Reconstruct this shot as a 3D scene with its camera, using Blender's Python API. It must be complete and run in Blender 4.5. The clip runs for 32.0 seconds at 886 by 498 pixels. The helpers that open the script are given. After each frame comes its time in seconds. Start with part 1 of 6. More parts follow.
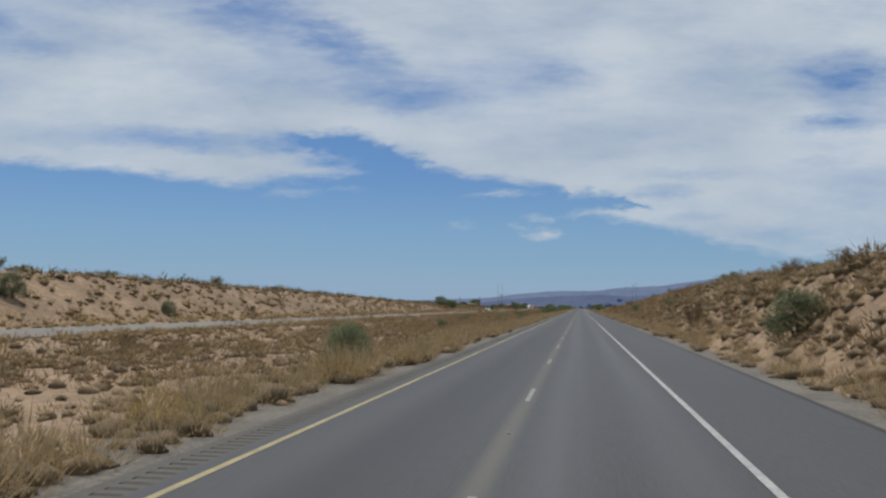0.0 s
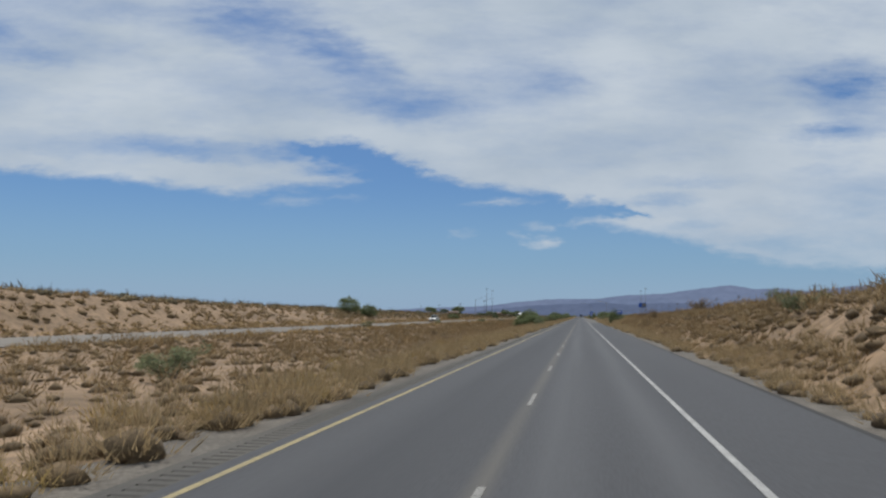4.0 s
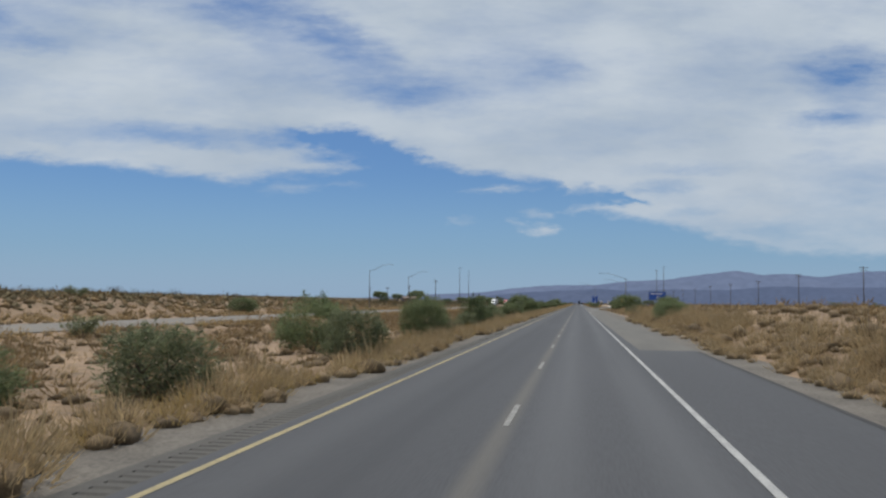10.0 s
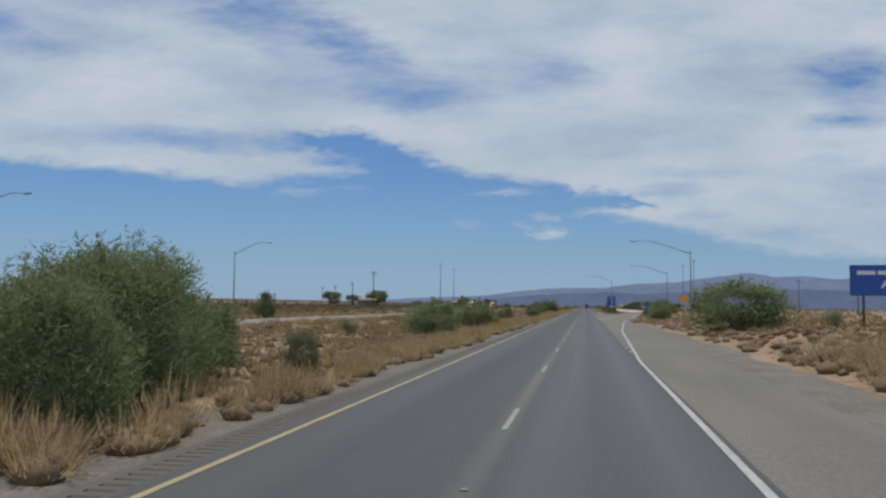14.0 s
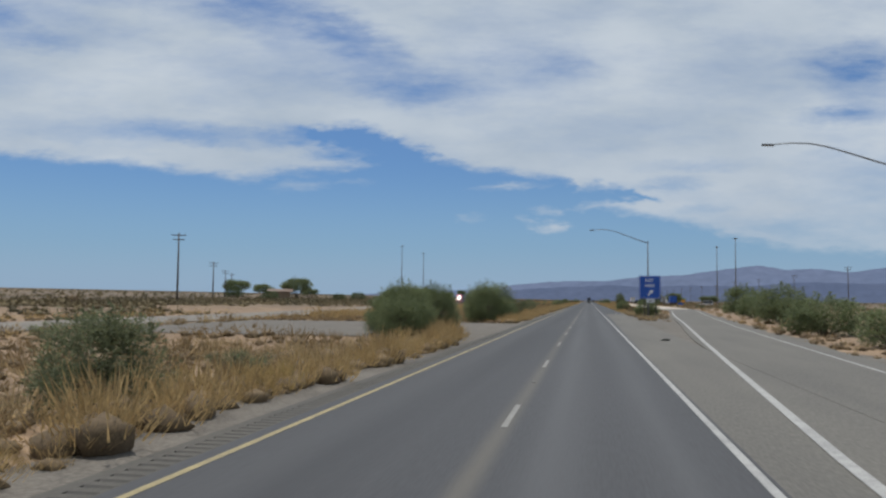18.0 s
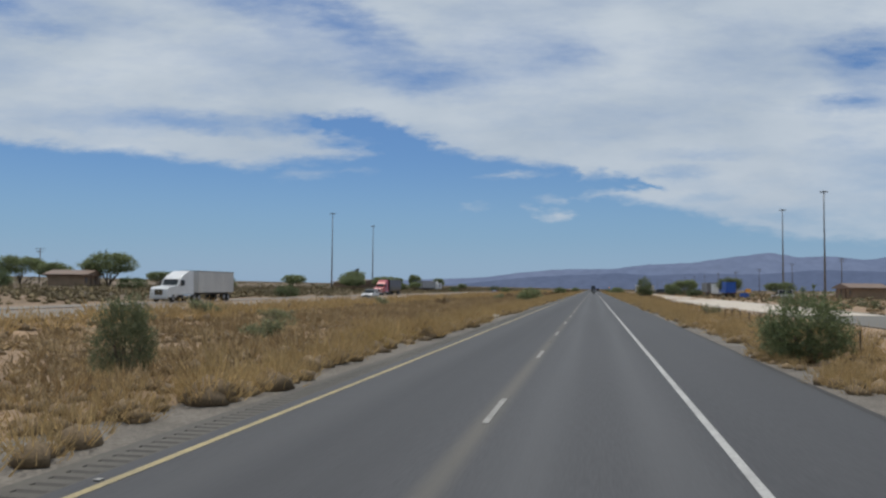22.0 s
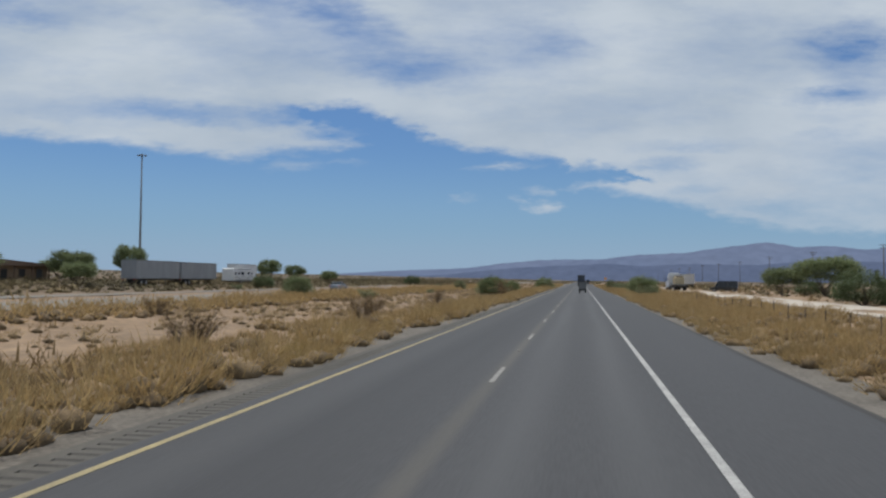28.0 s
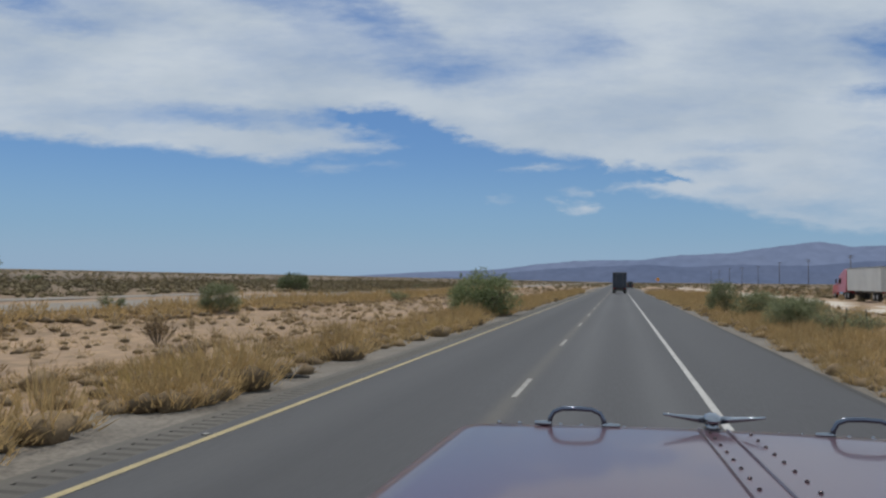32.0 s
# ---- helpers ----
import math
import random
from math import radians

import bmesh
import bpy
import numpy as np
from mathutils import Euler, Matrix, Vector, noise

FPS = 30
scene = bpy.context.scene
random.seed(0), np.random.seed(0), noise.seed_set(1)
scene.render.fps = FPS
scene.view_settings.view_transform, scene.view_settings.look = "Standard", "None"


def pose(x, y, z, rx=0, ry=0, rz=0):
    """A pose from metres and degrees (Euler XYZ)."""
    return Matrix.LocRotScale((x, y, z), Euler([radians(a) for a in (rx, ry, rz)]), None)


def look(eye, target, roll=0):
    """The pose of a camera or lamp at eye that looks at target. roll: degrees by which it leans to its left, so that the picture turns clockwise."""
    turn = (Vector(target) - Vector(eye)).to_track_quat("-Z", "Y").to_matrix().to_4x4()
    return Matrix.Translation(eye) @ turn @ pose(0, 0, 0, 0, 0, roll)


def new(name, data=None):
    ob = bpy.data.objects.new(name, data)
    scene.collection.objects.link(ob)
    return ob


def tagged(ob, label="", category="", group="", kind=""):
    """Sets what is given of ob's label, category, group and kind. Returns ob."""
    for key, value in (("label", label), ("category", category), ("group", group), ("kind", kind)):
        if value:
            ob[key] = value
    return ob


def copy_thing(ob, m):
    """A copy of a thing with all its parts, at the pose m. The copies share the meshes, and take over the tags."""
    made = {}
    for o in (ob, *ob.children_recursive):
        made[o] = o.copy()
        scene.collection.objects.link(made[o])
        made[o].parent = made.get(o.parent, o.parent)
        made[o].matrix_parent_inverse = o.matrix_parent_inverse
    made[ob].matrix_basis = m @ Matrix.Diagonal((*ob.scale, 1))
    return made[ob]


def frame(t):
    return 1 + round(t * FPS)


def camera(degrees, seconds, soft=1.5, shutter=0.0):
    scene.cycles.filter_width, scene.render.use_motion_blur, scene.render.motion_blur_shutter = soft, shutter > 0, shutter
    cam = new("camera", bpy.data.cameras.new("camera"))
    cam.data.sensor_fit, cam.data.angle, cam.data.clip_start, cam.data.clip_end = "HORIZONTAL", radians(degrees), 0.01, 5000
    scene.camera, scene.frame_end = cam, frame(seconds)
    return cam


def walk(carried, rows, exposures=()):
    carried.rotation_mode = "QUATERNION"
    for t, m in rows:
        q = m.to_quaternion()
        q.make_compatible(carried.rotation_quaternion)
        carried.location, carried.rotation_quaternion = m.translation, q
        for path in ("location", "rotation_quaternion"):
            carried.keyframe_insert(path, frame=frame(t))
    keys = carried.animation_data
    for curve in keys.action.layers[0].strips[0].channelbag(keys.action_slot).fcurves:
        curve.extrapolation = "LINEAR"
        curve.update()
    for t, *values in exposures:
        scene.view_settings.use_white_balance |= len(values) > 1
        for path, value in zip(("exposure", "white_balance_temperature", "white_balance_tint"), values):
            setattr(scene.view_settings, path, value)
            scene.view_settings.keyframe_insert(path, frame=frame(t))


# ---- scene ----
cam = camera(57.8, 32.0, soft=2.4, shutter=0.0)
PATH = [
    (0, 0.00, 0.00, 2.15, 94.06, -0.5, 9.68),
    (0.5, 0.00, 16.61, 2.15, 94.77, -0.5, 11.00),
    (1, 0.01, 33.23, 2.15, 94.47, -0.5, 8.86),
    (1.5, 0.01, 49.86, 2.15, 94.59, -0.5, 9.44),
    (2, 0.01, 66.49, 2.15, 94.22, -0.5, 10.23),
    (2.5, 0.01, 83.13, 2.15, 94.31, -0.5, 9.36),
    (3, 0.01, 99.78, 2.15, 94.34, -0.5, 10.02),
    (3.5, 0.02, 116.43, 2.15, 94.55, -0.5, 9.50),
    (5.5, 0.03, 183.10, 2.15, 94.78, -0.5, 10.71),
    (6, 0.03, 199.79, 2.15, 94.70, -0.5, 10.09),
    (6.5, 0.03, 216.48, 2.15, 94.34, -0.5, 10.04),
    (7, 0.04, 233.18, 2.15, 94.05, -0.5, 10.59),
    (7.5, 0.04, 249.88, 2.15, 94.06, -0.5, 9.72),
    (8, 0.04, 266.59, 2.15, 93.73, -0.5, 10.93),
    (8.5, 0.04, 283.31, 2.15, 93.42, -0.5, 9.79),
    (9, 0.04, 300.03, 2.15, 93.74, -0.5, 9.90),
    (9.5, 0.05, 316.76, 2.15, 93.65, -0.5, 10.67),
    (10, 0.05, 333.50, 2.15, 93.74, -0.5, 9.57),
    (10.5, 0.07, 350.24, 2.15, 93.66, -0.5, 10.35),
    (11, 0.09, 366.99, 2.15, 93.93, -0.5, 10.81),
    (11.5, 0.11, 383.75, 2.15, 94.06, -0.5, 9.67),
    (12, 0.12, 400.51, 2.15, 94.09, -0.5, 11.30),
    (12.5, 0.14, 417.28, 2.15, 94.07, -0.5, 9.23),
    (13, 0.16, 434.06, 2.15, 93.94, -0.5, 10.40),
    (13.5, 0.18, 450.84, 2.15, 93.94, -0.5, 10.09),
    (14, 0.20, 467.63, 2.15, 93.98, -0.5, 10.08),
    (14.5, 0.20, 484.42, 2.15, 93.61, -0.5, 10.63),
    (16.5, 0.20, 551.67, 2.15, 93.74, -0.5, 9.59),
    (17, 0.20, 568.50, 2.15, 93.54, -0.5, 9.71),
    (17.5, 0.20, 585.33, 2.15, 93.64, -0.5, 11.53),
    (18, 0.20, 602.17, 2.15, 93.54, -0.5, 10.25),
    (18.5, 0.20, 619.02, 2.15, 93.62, -0.5, 9.46),
    (19, 0.20, 635.87, 2.15, 93.25, -0.5, 10.28),
    (19.5, 0.24, 652.73, 2.15, 92.81, -0.5, 10.40),
    (20, 0.29, 669.60, 2.15, 92.82, -0.5, 9.81),
    (20.5, 0.34, 686.47, 2.15, 92.69, -0.5, 10.51),
    (21, 0.38, 703.35, 2.15, 92.81, -0.5, 10.27),
    (21.5, 0.43, 720.24, 2.15, 92.74, -0.5, 9.68),
    (22, 0.48, 737.13, 2.15, 92.73, -0.5, 10.57),
    (22.5, 0.49, 754.03, 2.15, 92.73, -0.5, 10.33),
    (23, 0.51, 770.94, 2.15, 92.82, -0.5, 9.66),
    (23.5, 0.52, 787.85, 2.15, 92.89, -0.5, 10.44),
    (24, 0.53, 804.77, 2.15, 92.70, -0.5, 9.46),
    (24.5, 0.54, 821.69, 2.15, 92.74, -0.5, 9.77),
    (26.5, 0.60, 889.46, 2.15, 92.45, -0.5, 10.10),
    (27, 0.61, 906.42, 2.15, 92.33, -0.5, 10.65),
    (27.5, 0.63, 923.38, 2.15, 92.21, -0.5, 9.63),
    (28, 0.64, 940.35, 2.15, 92.13, -0.5, 9.74),
    (28.5, 0.68, 957.33, 2.15, 92.20, -0.5, 10.81),
    (29, 0.71, 974.31, 2.15, 92.32, -0.5, 11.45),
    (29.5, 0.74, 991.30, 2.15, 92.09, -0.5, 10.25),
    (30, 0.78, 1008.30, 2.15, 92.24, -0.5, 11.11),
    (30.5, 0.76, 1025.30, 2.15, 92.20, -0.5, 11.34),
    (31, 0.74, 1042.31, 2.15, 91.87, -0.5, 11.46),
    (31.5, 0.72, 1059.33, 2.15, 92.36, -0.5, 11.34),
    (32, 0.70, 1076.35, 2.15, 92.23, -0.5, 12.38),
]
walk(cam, [(t, pose(*p)) for t, *p in PATH])

# ---- world, sun ----
SUN_EL, SUN_AZ = 74.0, -35.0     # azimuth from the road's direction, clockwise


def make_world():
    w = bpy.data.worlds.new("sky")
    w.use_nodes = True
    scene.world = w
    nt = w.node_tree
    n, l = nt.nodes, nt.links
    n.clear()

    def node(kind, **kw):
        x = n.new(kind)
        for k, v in kw.items():
            if k == "op":
                x.operation = v
            elif k == "ins":
                for i, val in v.items():
                    if isinstance(val, bpy.types.NodeSocket):
                        l.new(val, x.inputs[i])
                    else:
                        x.inputs[i].default_value = val
        return x

    def math_(op, a, b=0.0, c=0.0):
        return node("ShaderNodeMath", op=op, ins={0: a, 1: b, 2: c}).outputs[0]

    sky = node("ShaderNodeTexSky")
    sky.sky_type, sky.sun_disc = "NISHITA", False
    sky.sun_elevation, sky.sun_rotation = radians(SUN_EL), radians(SUN_AZ)
    sky.altitude, sky.air_density, sky.dust_density, sky.ozone_density = 300, 1.0, 1.2, 1.5
    way = node("ShaderNodeTexCoord").outputs["Generated"]
    # a chart of the sky ahead: 100 units are about 4 degrees
    a = radians(9.9)
    ahead = node("ShaderNodeVectorMath", op="DOT_PRODUCT", ins={0: way, 1: (-math.sin(a), math.cos(a), 0)}).outputs["Value"]
    side = node("ShaderNodeVectorMath", op="DOT_PRODUCT", ins={0: way, 1: (math.cos(a), math.sin(a), 0)}).outputs["Value"]
    up = node("ShaderNodeSeparateXYZ", ins={0: way}).outputs["Z"]
    ahead = math_("MAXIMUM", ahead, 0.12)
    px = math_("MULTIPLY_ADD", math_("DIVIDE", side, ahead), 14.2, 7.84)
    py = math_("MULTIPLY_ADD", math_("DIVIDE", up, ahead), -14.2, 5.33)
    chart = node("ShaderNodeCombineXYZ", ins={0: px, 1: py, 2: 0.0}).outputs[0]

    def noise_at(scale, stretch, detail, rough, off):
        m = node("ShaderNodeMapping", ins={0: chart, 1: off, 3: stretch}).outputs[0]
        return node("ShaderNodeTexNoise", ins={"Vector": m, "Scale": scale, "Detail": detail, "Roughness": rough})

    def drift(scale, detail, off, across, down):
        w = noise_at(scale, (0.5, 1.4, 1), detail, 0.62, off).outputs["Color"]
        w = node("ShaderNodeVectorMath", op="SUBTRACT", ins={0: w, 1: (0.5, 0.5, 0.5)}).outputs[0]
        return node("ShaderNodeVectorMath", op="MULTIPLY", ins={0: w, 1: (across, down, 0)}).outputs[0]

    wob = node("ShaderNodeVectorMath", op="ADD", ins={0: drift(1.4, 3, (3.1, 7.7, 0), 0.6, 0.2), 1: drift(4.5, 6, (8.4, 2.2, 0), 0.9, 0.34)}).outputs[0]
    warped = node("ShaderNodeVectorMath", op="ADD", ins={0: chart, 1: wob}).outputs[0]
    sep = node("ShaderNodeSeparateXYZ", ins={0: warped})
    # the lower edge of the cloud deck
    edge = node("ShaderNodeFloatCurve", ins={1: math_("MULTIPLY_ADD", sep.outputs[0], 1 / 26, 5 / 26)})
    pts = [(-4.77, 2.55), (-0.56, 2.82), (0.48, 2.93), (1.52, 3.03), (2.55, 3.10), (3.57, 3.20), (4.29, 3.26), (5.00, 3.17), (5.61, 3.08), (6.22, 2.99), (6.67, 2.91), (6.78, 2.50), (7.23, 2.66), (7.63, 2.88), (8.44, 3.07), (9.24, 3.15), (9.94, 3.22), (10.12, 3.28), (10.18, 3.70), (10.84, 3.79), (11.63, 3.90), (12.32, 4.07), (12.91, 4.27), (13.59, 4.41), (14.28, 4.48), (16.52, 4.54), (19.41, 4.61)]
    c = edge.mapping.curves[0]
    for x, y in pts[1:-1]:
        c.points.new((x + 5) / 26, y / 10)
    c.points[0].location = ((pts[0][0] + 5) / 26, pts[0][1] / 10)
    c.points[len(c.points) - 1].location = ((pts[-1][0] + 5) / 26, pts[-1][1] / 10)
    for p in c.points:
        p.handle_type = "VECTOR"
    edge.mapping.update()
    gap = math_("SUBTRACT", math_("MULTIPLY", edge.outputs[0], 10.0), sep.outputs[1])
    cover = node("ShaderNodeMapRange", ins={0: gap, 1: -0.06, 2: 0.2, 3: 0.0, 4: 1.0})
    cover.interpolation_type = "SMOOTHSTEP"
    cover = cover.outputs[0]

    def blob(cx, cy, rx, ry, turn):
        m = n.new("ShaderNodeMapping")
        m.vector_type = "TEXTURE"
        l.new(warped, m.inputs[0])
        m.inputs[1].default_value = (cx, cy, 0)
        m.inputs[2].default_value = (0, 0, radians(turn))
        m.inputs[3].default_value = (rx, ry, 1)
        d = node("ShaderNodeVectorMath", op="LENGTH", ins={0: m.outputs[0]}).outputs["Value"]
        r = node("ShaderNodeMapRange", ins={0: d, 1: 1.4, 2: 0.05, 3: 0.0, 4: 1.0})
        r.interpolation_type = "SMOOTHSTEP"
        return r.outputs[0]

    # thin places where the blue shows: across, down, half width, half height, turn, strength
    thin_top = [(3.89, -0.22, 1.10, 0.62, 20, 0.75), (5.15, 0.2, 1.30, 0.52, 25, 0.75), (6.18, 0.67, 1.00, 0.33, 18, 0.6), (4.53, 0.51, 0.90, 0.36, 30, 0.4),
             (6.49, 0.98, 1.60, 0.36, 22, 0.35), (7.32, 1.55, 1.10, 0.44, 8, 0.7), (6.09, 1.35, 1.50, 0.47, 14, 0.4), (8.94, 1.19, 1.70, 0.57, -4, 0.45),
             (9.9, 1.05, 0.60, 0.31, 25, 0.35), (2.23, -0.14, 2.00, 0.33, 6, 0.35), (-0.47, 0.33, 0.90, 0.33, 14, 0.65), (0.59, 0.77, 0.90, 0.23, 6, 0.45),
             (1.42, 0.54, 1.40, 0.31, 14, 0.25)]
    thin_low = [(14.58, 4.21, 1.60, 0.45, -3, 0.5), (13.11, 4.02, 1.20, 0.25, 8, 0.3), (15.29, 3.35, 1.20, 0.60, -6, 0.3), (-0.07, -0.01, 1.60, 0.60, 8, 0.3)]
    thin_deck = [(2.52, 2.35, 1.50, 0.23, 1, 0.55), (3.86, 2.47, 1.50, 0.19, 5, 0.6), (4.99, 2.45, 0.80, 0.19, 6, 0.8), (0.87, 2.45, 0.80, 0.17, 6, 0.25),
             (15.21, 1.11, 0.95, 0.44, -8, 1.0), (14.47, 1.0, 0.90, 0.31, -6, 0.35), (14.99, 1.98, 0.95, 0.20, -3, 0.75), (15.34, 1.64, 0.70, 0.21, -3, 0.4),
             (12.34, 2.92, 1.10, 0.14, -2, 0.35), (11.64, 3.25, 0.80, 0.12, -4, 0.4), (12.33, 3.69, 0.70, 0.10, -3, 0.3), (13.8, 4.01, 0.70, 0.16, -3, 0.35),
             (14.62, 2.7, 0.70, 0.15, -4, 0.25), (5.2, 3.12, 0.60, 0.12, -4, 0.35)]
    wedge = [(5.6, 2.42, 0.55, 0.16, 6, 1.4), (6.16, 2.5, 0.60, 0.27, 8, 2.0), (6.62, 2.65, 0.45, 0.23, 14, 2.0), (5.91, 2.74, 0.70, 0.11, -4, 1.1),
             (6.21, 2.79, 0.60, 0.10, -6, 0.9), (6.92, 2.79, 0.40, 0.12, 24, 1.0), (10.34, 3.47, 0.38, 0.22, 5, 2.0), (10.74, 3.45, 0.50, 0.15, 6, 1.8),
             (11.19, 3.47, 0.45, 0.08, 6, 1.4)]
    wisp = noise_at(1.7, (0.42, 1.5, 1), 9, 0.66, (5.3, 1.9, 0)).outputs[0]
    wisp = node("ShaderNodeMapRange", ins={0: wisp, 1: 0.36, 2: 0.62, 3: 0.5, 4: 1.15}).outputs[0]
    for *h, s in thin_top + thin_low + thin_deck + wedge:
        cover = math_("MAXIMUM", math_("MULTIPLY", cover, math_("MULTIPLY_ADD", math_("MULTIPLY", blob(*h), wisp), -s, 1.0)), 0.0)
    puffs = [(9.67, 4.03, 0.34, 0.10, 0, 0.85), (9.64, 3.77, 0.26, 0.09, 6, 0.6), (9.19, 3.9, 0.22, 0.07, 8, 0.45), (8.12, 3.87, 0.26, 0.07, 0, 0.3),
             (5.21, 3.31, 0.46, 0.11, -6, 0.45), (6.12, 3.26, 0.40, 0.07, 0, 0.25), (8.94, 3.34, 0.60, 0.08, -4, 0.7), (10.44, 3.69, 0.50, 0.06, -4, 0.7)]
    for *h, s in puffs:
        cover = math_("MAXIMUM", cover, math_("MULTIPLY", math_("MULTIPLY", blob(*h), wisp), s))
    thin = noise_at(0.7, (0.5, 1.7, 1), 8, 0.64, (1.3, 2.9, 0)).outputs[0]
    thin = node("ShaderNodeMapRange", ins={0: thin, 1: 0.3, 2: 0.56, 3: 0.72, 4: 1.0}).outputs[0]
    cover = math_("MULTIPLY", cover, thin)
    tone = noise_at(0.45, (0.6, 1.4, 1), 5, 0.55, (9.3, 4.1, 0)).outputs[0]
    cloud = node("ShaderNodeMix", ins={})
    cloud.data_type = "RGBA"
    l.new(node("ShaderNodeMapRange", ins={0: tone, 1: 0.35, 2: 0.65}).outputs[0], cloud.inputs[0])
    cloud.inputs[6].default_value = (0.42, 0.495, 0.585, 1)
    cloud.inputs[7].default_value = (0.53, 0.595, 0.667, 1)
    # hazier and paler towards the skyline
    haze = node("ShaderNodeMapRange", ins={0: up, 1: 0.0, 2: 0.17, 3: 1.0, 4: 0.0})
    haze.interpolation_type = "SMOOTHSTEP"
    tint = node("ShaderNodeVectorMath", op="MULTIPLY", ins={0: sky.outputs[0], 1: (0.043, 0.062, 0.086)}).outputs[0]
    clear = node("ShaderNodeMix")
    clear.data_type = "RGBA"
    l.new(math_("MULTIPLY", haze.outputs[0], 0.68), clear.inputs[0])
    l.new(tint, clear.inputs[6])
    clear.inputs[7].default_value = (0.258, 0.415, 0.61, 1)
    low = node("ShaderNodeMapRange", ins={0: up, 1: 0.0, 2: 0.07, 3: 0.3, 4: 0.0})
    low.interpolation_type = "SMOOTHSTEP"
    pale_air = node("ShaderNodeMix")
    pale_air.data_type = "RGBA"
    l.new(low.outputs[0], pale_air.inputs[0])
    l.new(clear.outputs[2], pale_air.inputs[6])
    pale_air.inputs[7].default_value = (0.39, 0.475, 0.61, 1)
    mix = node("ShaderNodeMix")
    mix.data_type = "RGBA"
    l.new(cover, mix.inputs[0])
    l.new(pale_air.outputs[2], mix.inputs[6])
    l.new(cloud.outputs[2], mix.inputs[7])
    bg = node("ShaderNodeBackground", ins={0: mix.outputs[2], 1: 1.0})
    out = node("ShaderNodeOutputWorld")
    l.new(bg.outputs[0], out.inputs[0])


make_world()
sun = new("sun", bpy.data.lights.new("sun", "SUN"))
sun.data.energy, sun.data.angle, sun.data.color = 3.0, radians(0.6), (1.0, 0.95, 0.87)
sa, se = radians(SUN_AZ), radians(SUN_EL)
sun.matrix_world = look((0, 0, 50), Vector((0, 0, 50)) - 10 * Vector((math.sin(sa) * math.cos(se), math.cos(sa) * math.cos(se), math.sin(se))))

# ---- materials ----
def mat(name, c1, c2, scale=1.0, rough=0.85, fine=20.0, fine_amt=0.25, bump=0.0, metal=0.0, rand=0.0, island=0.0, stretch=(1, 1, 1), coat=0.0, trans=0.0, local=False):
    """Two-scale procedural surface: c1 and c2 mixed by patches of `scale` per metre, grain of `fine` per metre on top."""
    m = bpy.data.materials.new(name)
    m.use_nodes = True
    nt = m.node_tree
    n, l = nt.nodes, nt.links
    b = n["Principled BSDF"]
    b.inputs["Roughness"].default_value, b.inputs["Metallic"].default_value = rough, metal
    if coat:
        b.inputs["Coat Weight"].default_value, b.inputs["Coat Roughness"].default_value = coat, 0.05
    if local:
        src = n.new("ShaderNodeTexCoord").outputs["Object"]
    else:
        src = n.new("ShaderNodeNewGeometry").outputs["Position"]
    mp = n.new("ShaderNodeMapping")
    l.new(src, mp.inputs[0])
    mp.inputs[3].default_value = stretch
    big, small = n.new("ShaderNodeTexNoise"), n.new("ShaderNodeTexNoise")
    for t, s, d in ((big, scale, 4), (small, fine, 3)):
        t.inputs["Scale"].default_value, t.inputs["Detail"].default_value = s, d
        l.new(mp.outputs[0], t.inputs["Vector"])
    ramp = n.new("ShaderNodeMapRange")
    ramp.inputs[1].default_value, ramp.inputs[2].default_value = 0.33, 0.67
    l.new(big.outputs[0], ramp.inputs[0])
    mix = n.new("ShaderNodeMix")
    mix.data_type = "RGBA"
    mix.inputs[6].default_value, mix.inputs[7].default_value = (*c1, 1), (*c2, 1)
    l.new(ramp.outputs[0], mix.inputs[0])
    g = n.new("ShaderNodeMapRange")
    g.inputs[1].default_value, g.inputs[2].default_value = 0.25, 0.75
    g.inputs[3].default_value, g.inputs[4].default_value = 1 - fine_amt, 1 + fine_amt
    l.new(small.outputs[0], g.inputs[0])
    val = g.outputs[0]
    for amt, src in ((rand, "o"), (island, "i")):
        if amt:
            r = n.new("ShaderNodeObjectInfo").outputs["Random"] if src == "o" else n.new("ShaderNodeNewGeometry").outputs["Random Per Island"]
            k = n.new("ShaderNodeMapRange")
            k.inputs[3].default_value, k.inputs[4].default_value = 1 - amt, 1 + amt
            l.new(r, k.inputs[0])
            x = n.new("ShaderNodeMath")
            x.operation = "MULTIPLY"
            l.new(val, x.inputs[0])
            l.new(k.outputs[0], x.inputs[1])
            val = x.outputs[0]
    mul = n.new("ShaderNodeVectorMath")
    mul.operation = "SCALE"
    l.new(mix.outputs[2], mul.inputs[0])
    l.new(val, mul.inputs["Scale"])
    l.new(mul.outputs[0], b.inputs["Base Color"])
    if trans:
        b.inputs["Subsurface Weight"].default_value = 0
        t = n.new("ShaderNodeBsdfTranslucent")
        l.new(mul.outputs[0], t.inputs[0])
        s = n.new("ShaderNodeMixShader")
        s.inputs[0].default_value = trans
        l.new(b.outputs[0], s.inputs[1])
        l.new(t.outputs[0], s.inputs[2])
        l.new(s.outputs[0], n["Material Output"].inputs[0])
    if bump:
        bp = n.new("ShaderNodeBump")
        bp.inputs["Strength"].default_value, bp.inputs["Distance"].default_value = min(1.0, bump), 0.02
        l.new(small.outputs[0], bp.inputs["Height"])
        l.new(bp.outputs[0], b.inputs["Normal"])
    return m


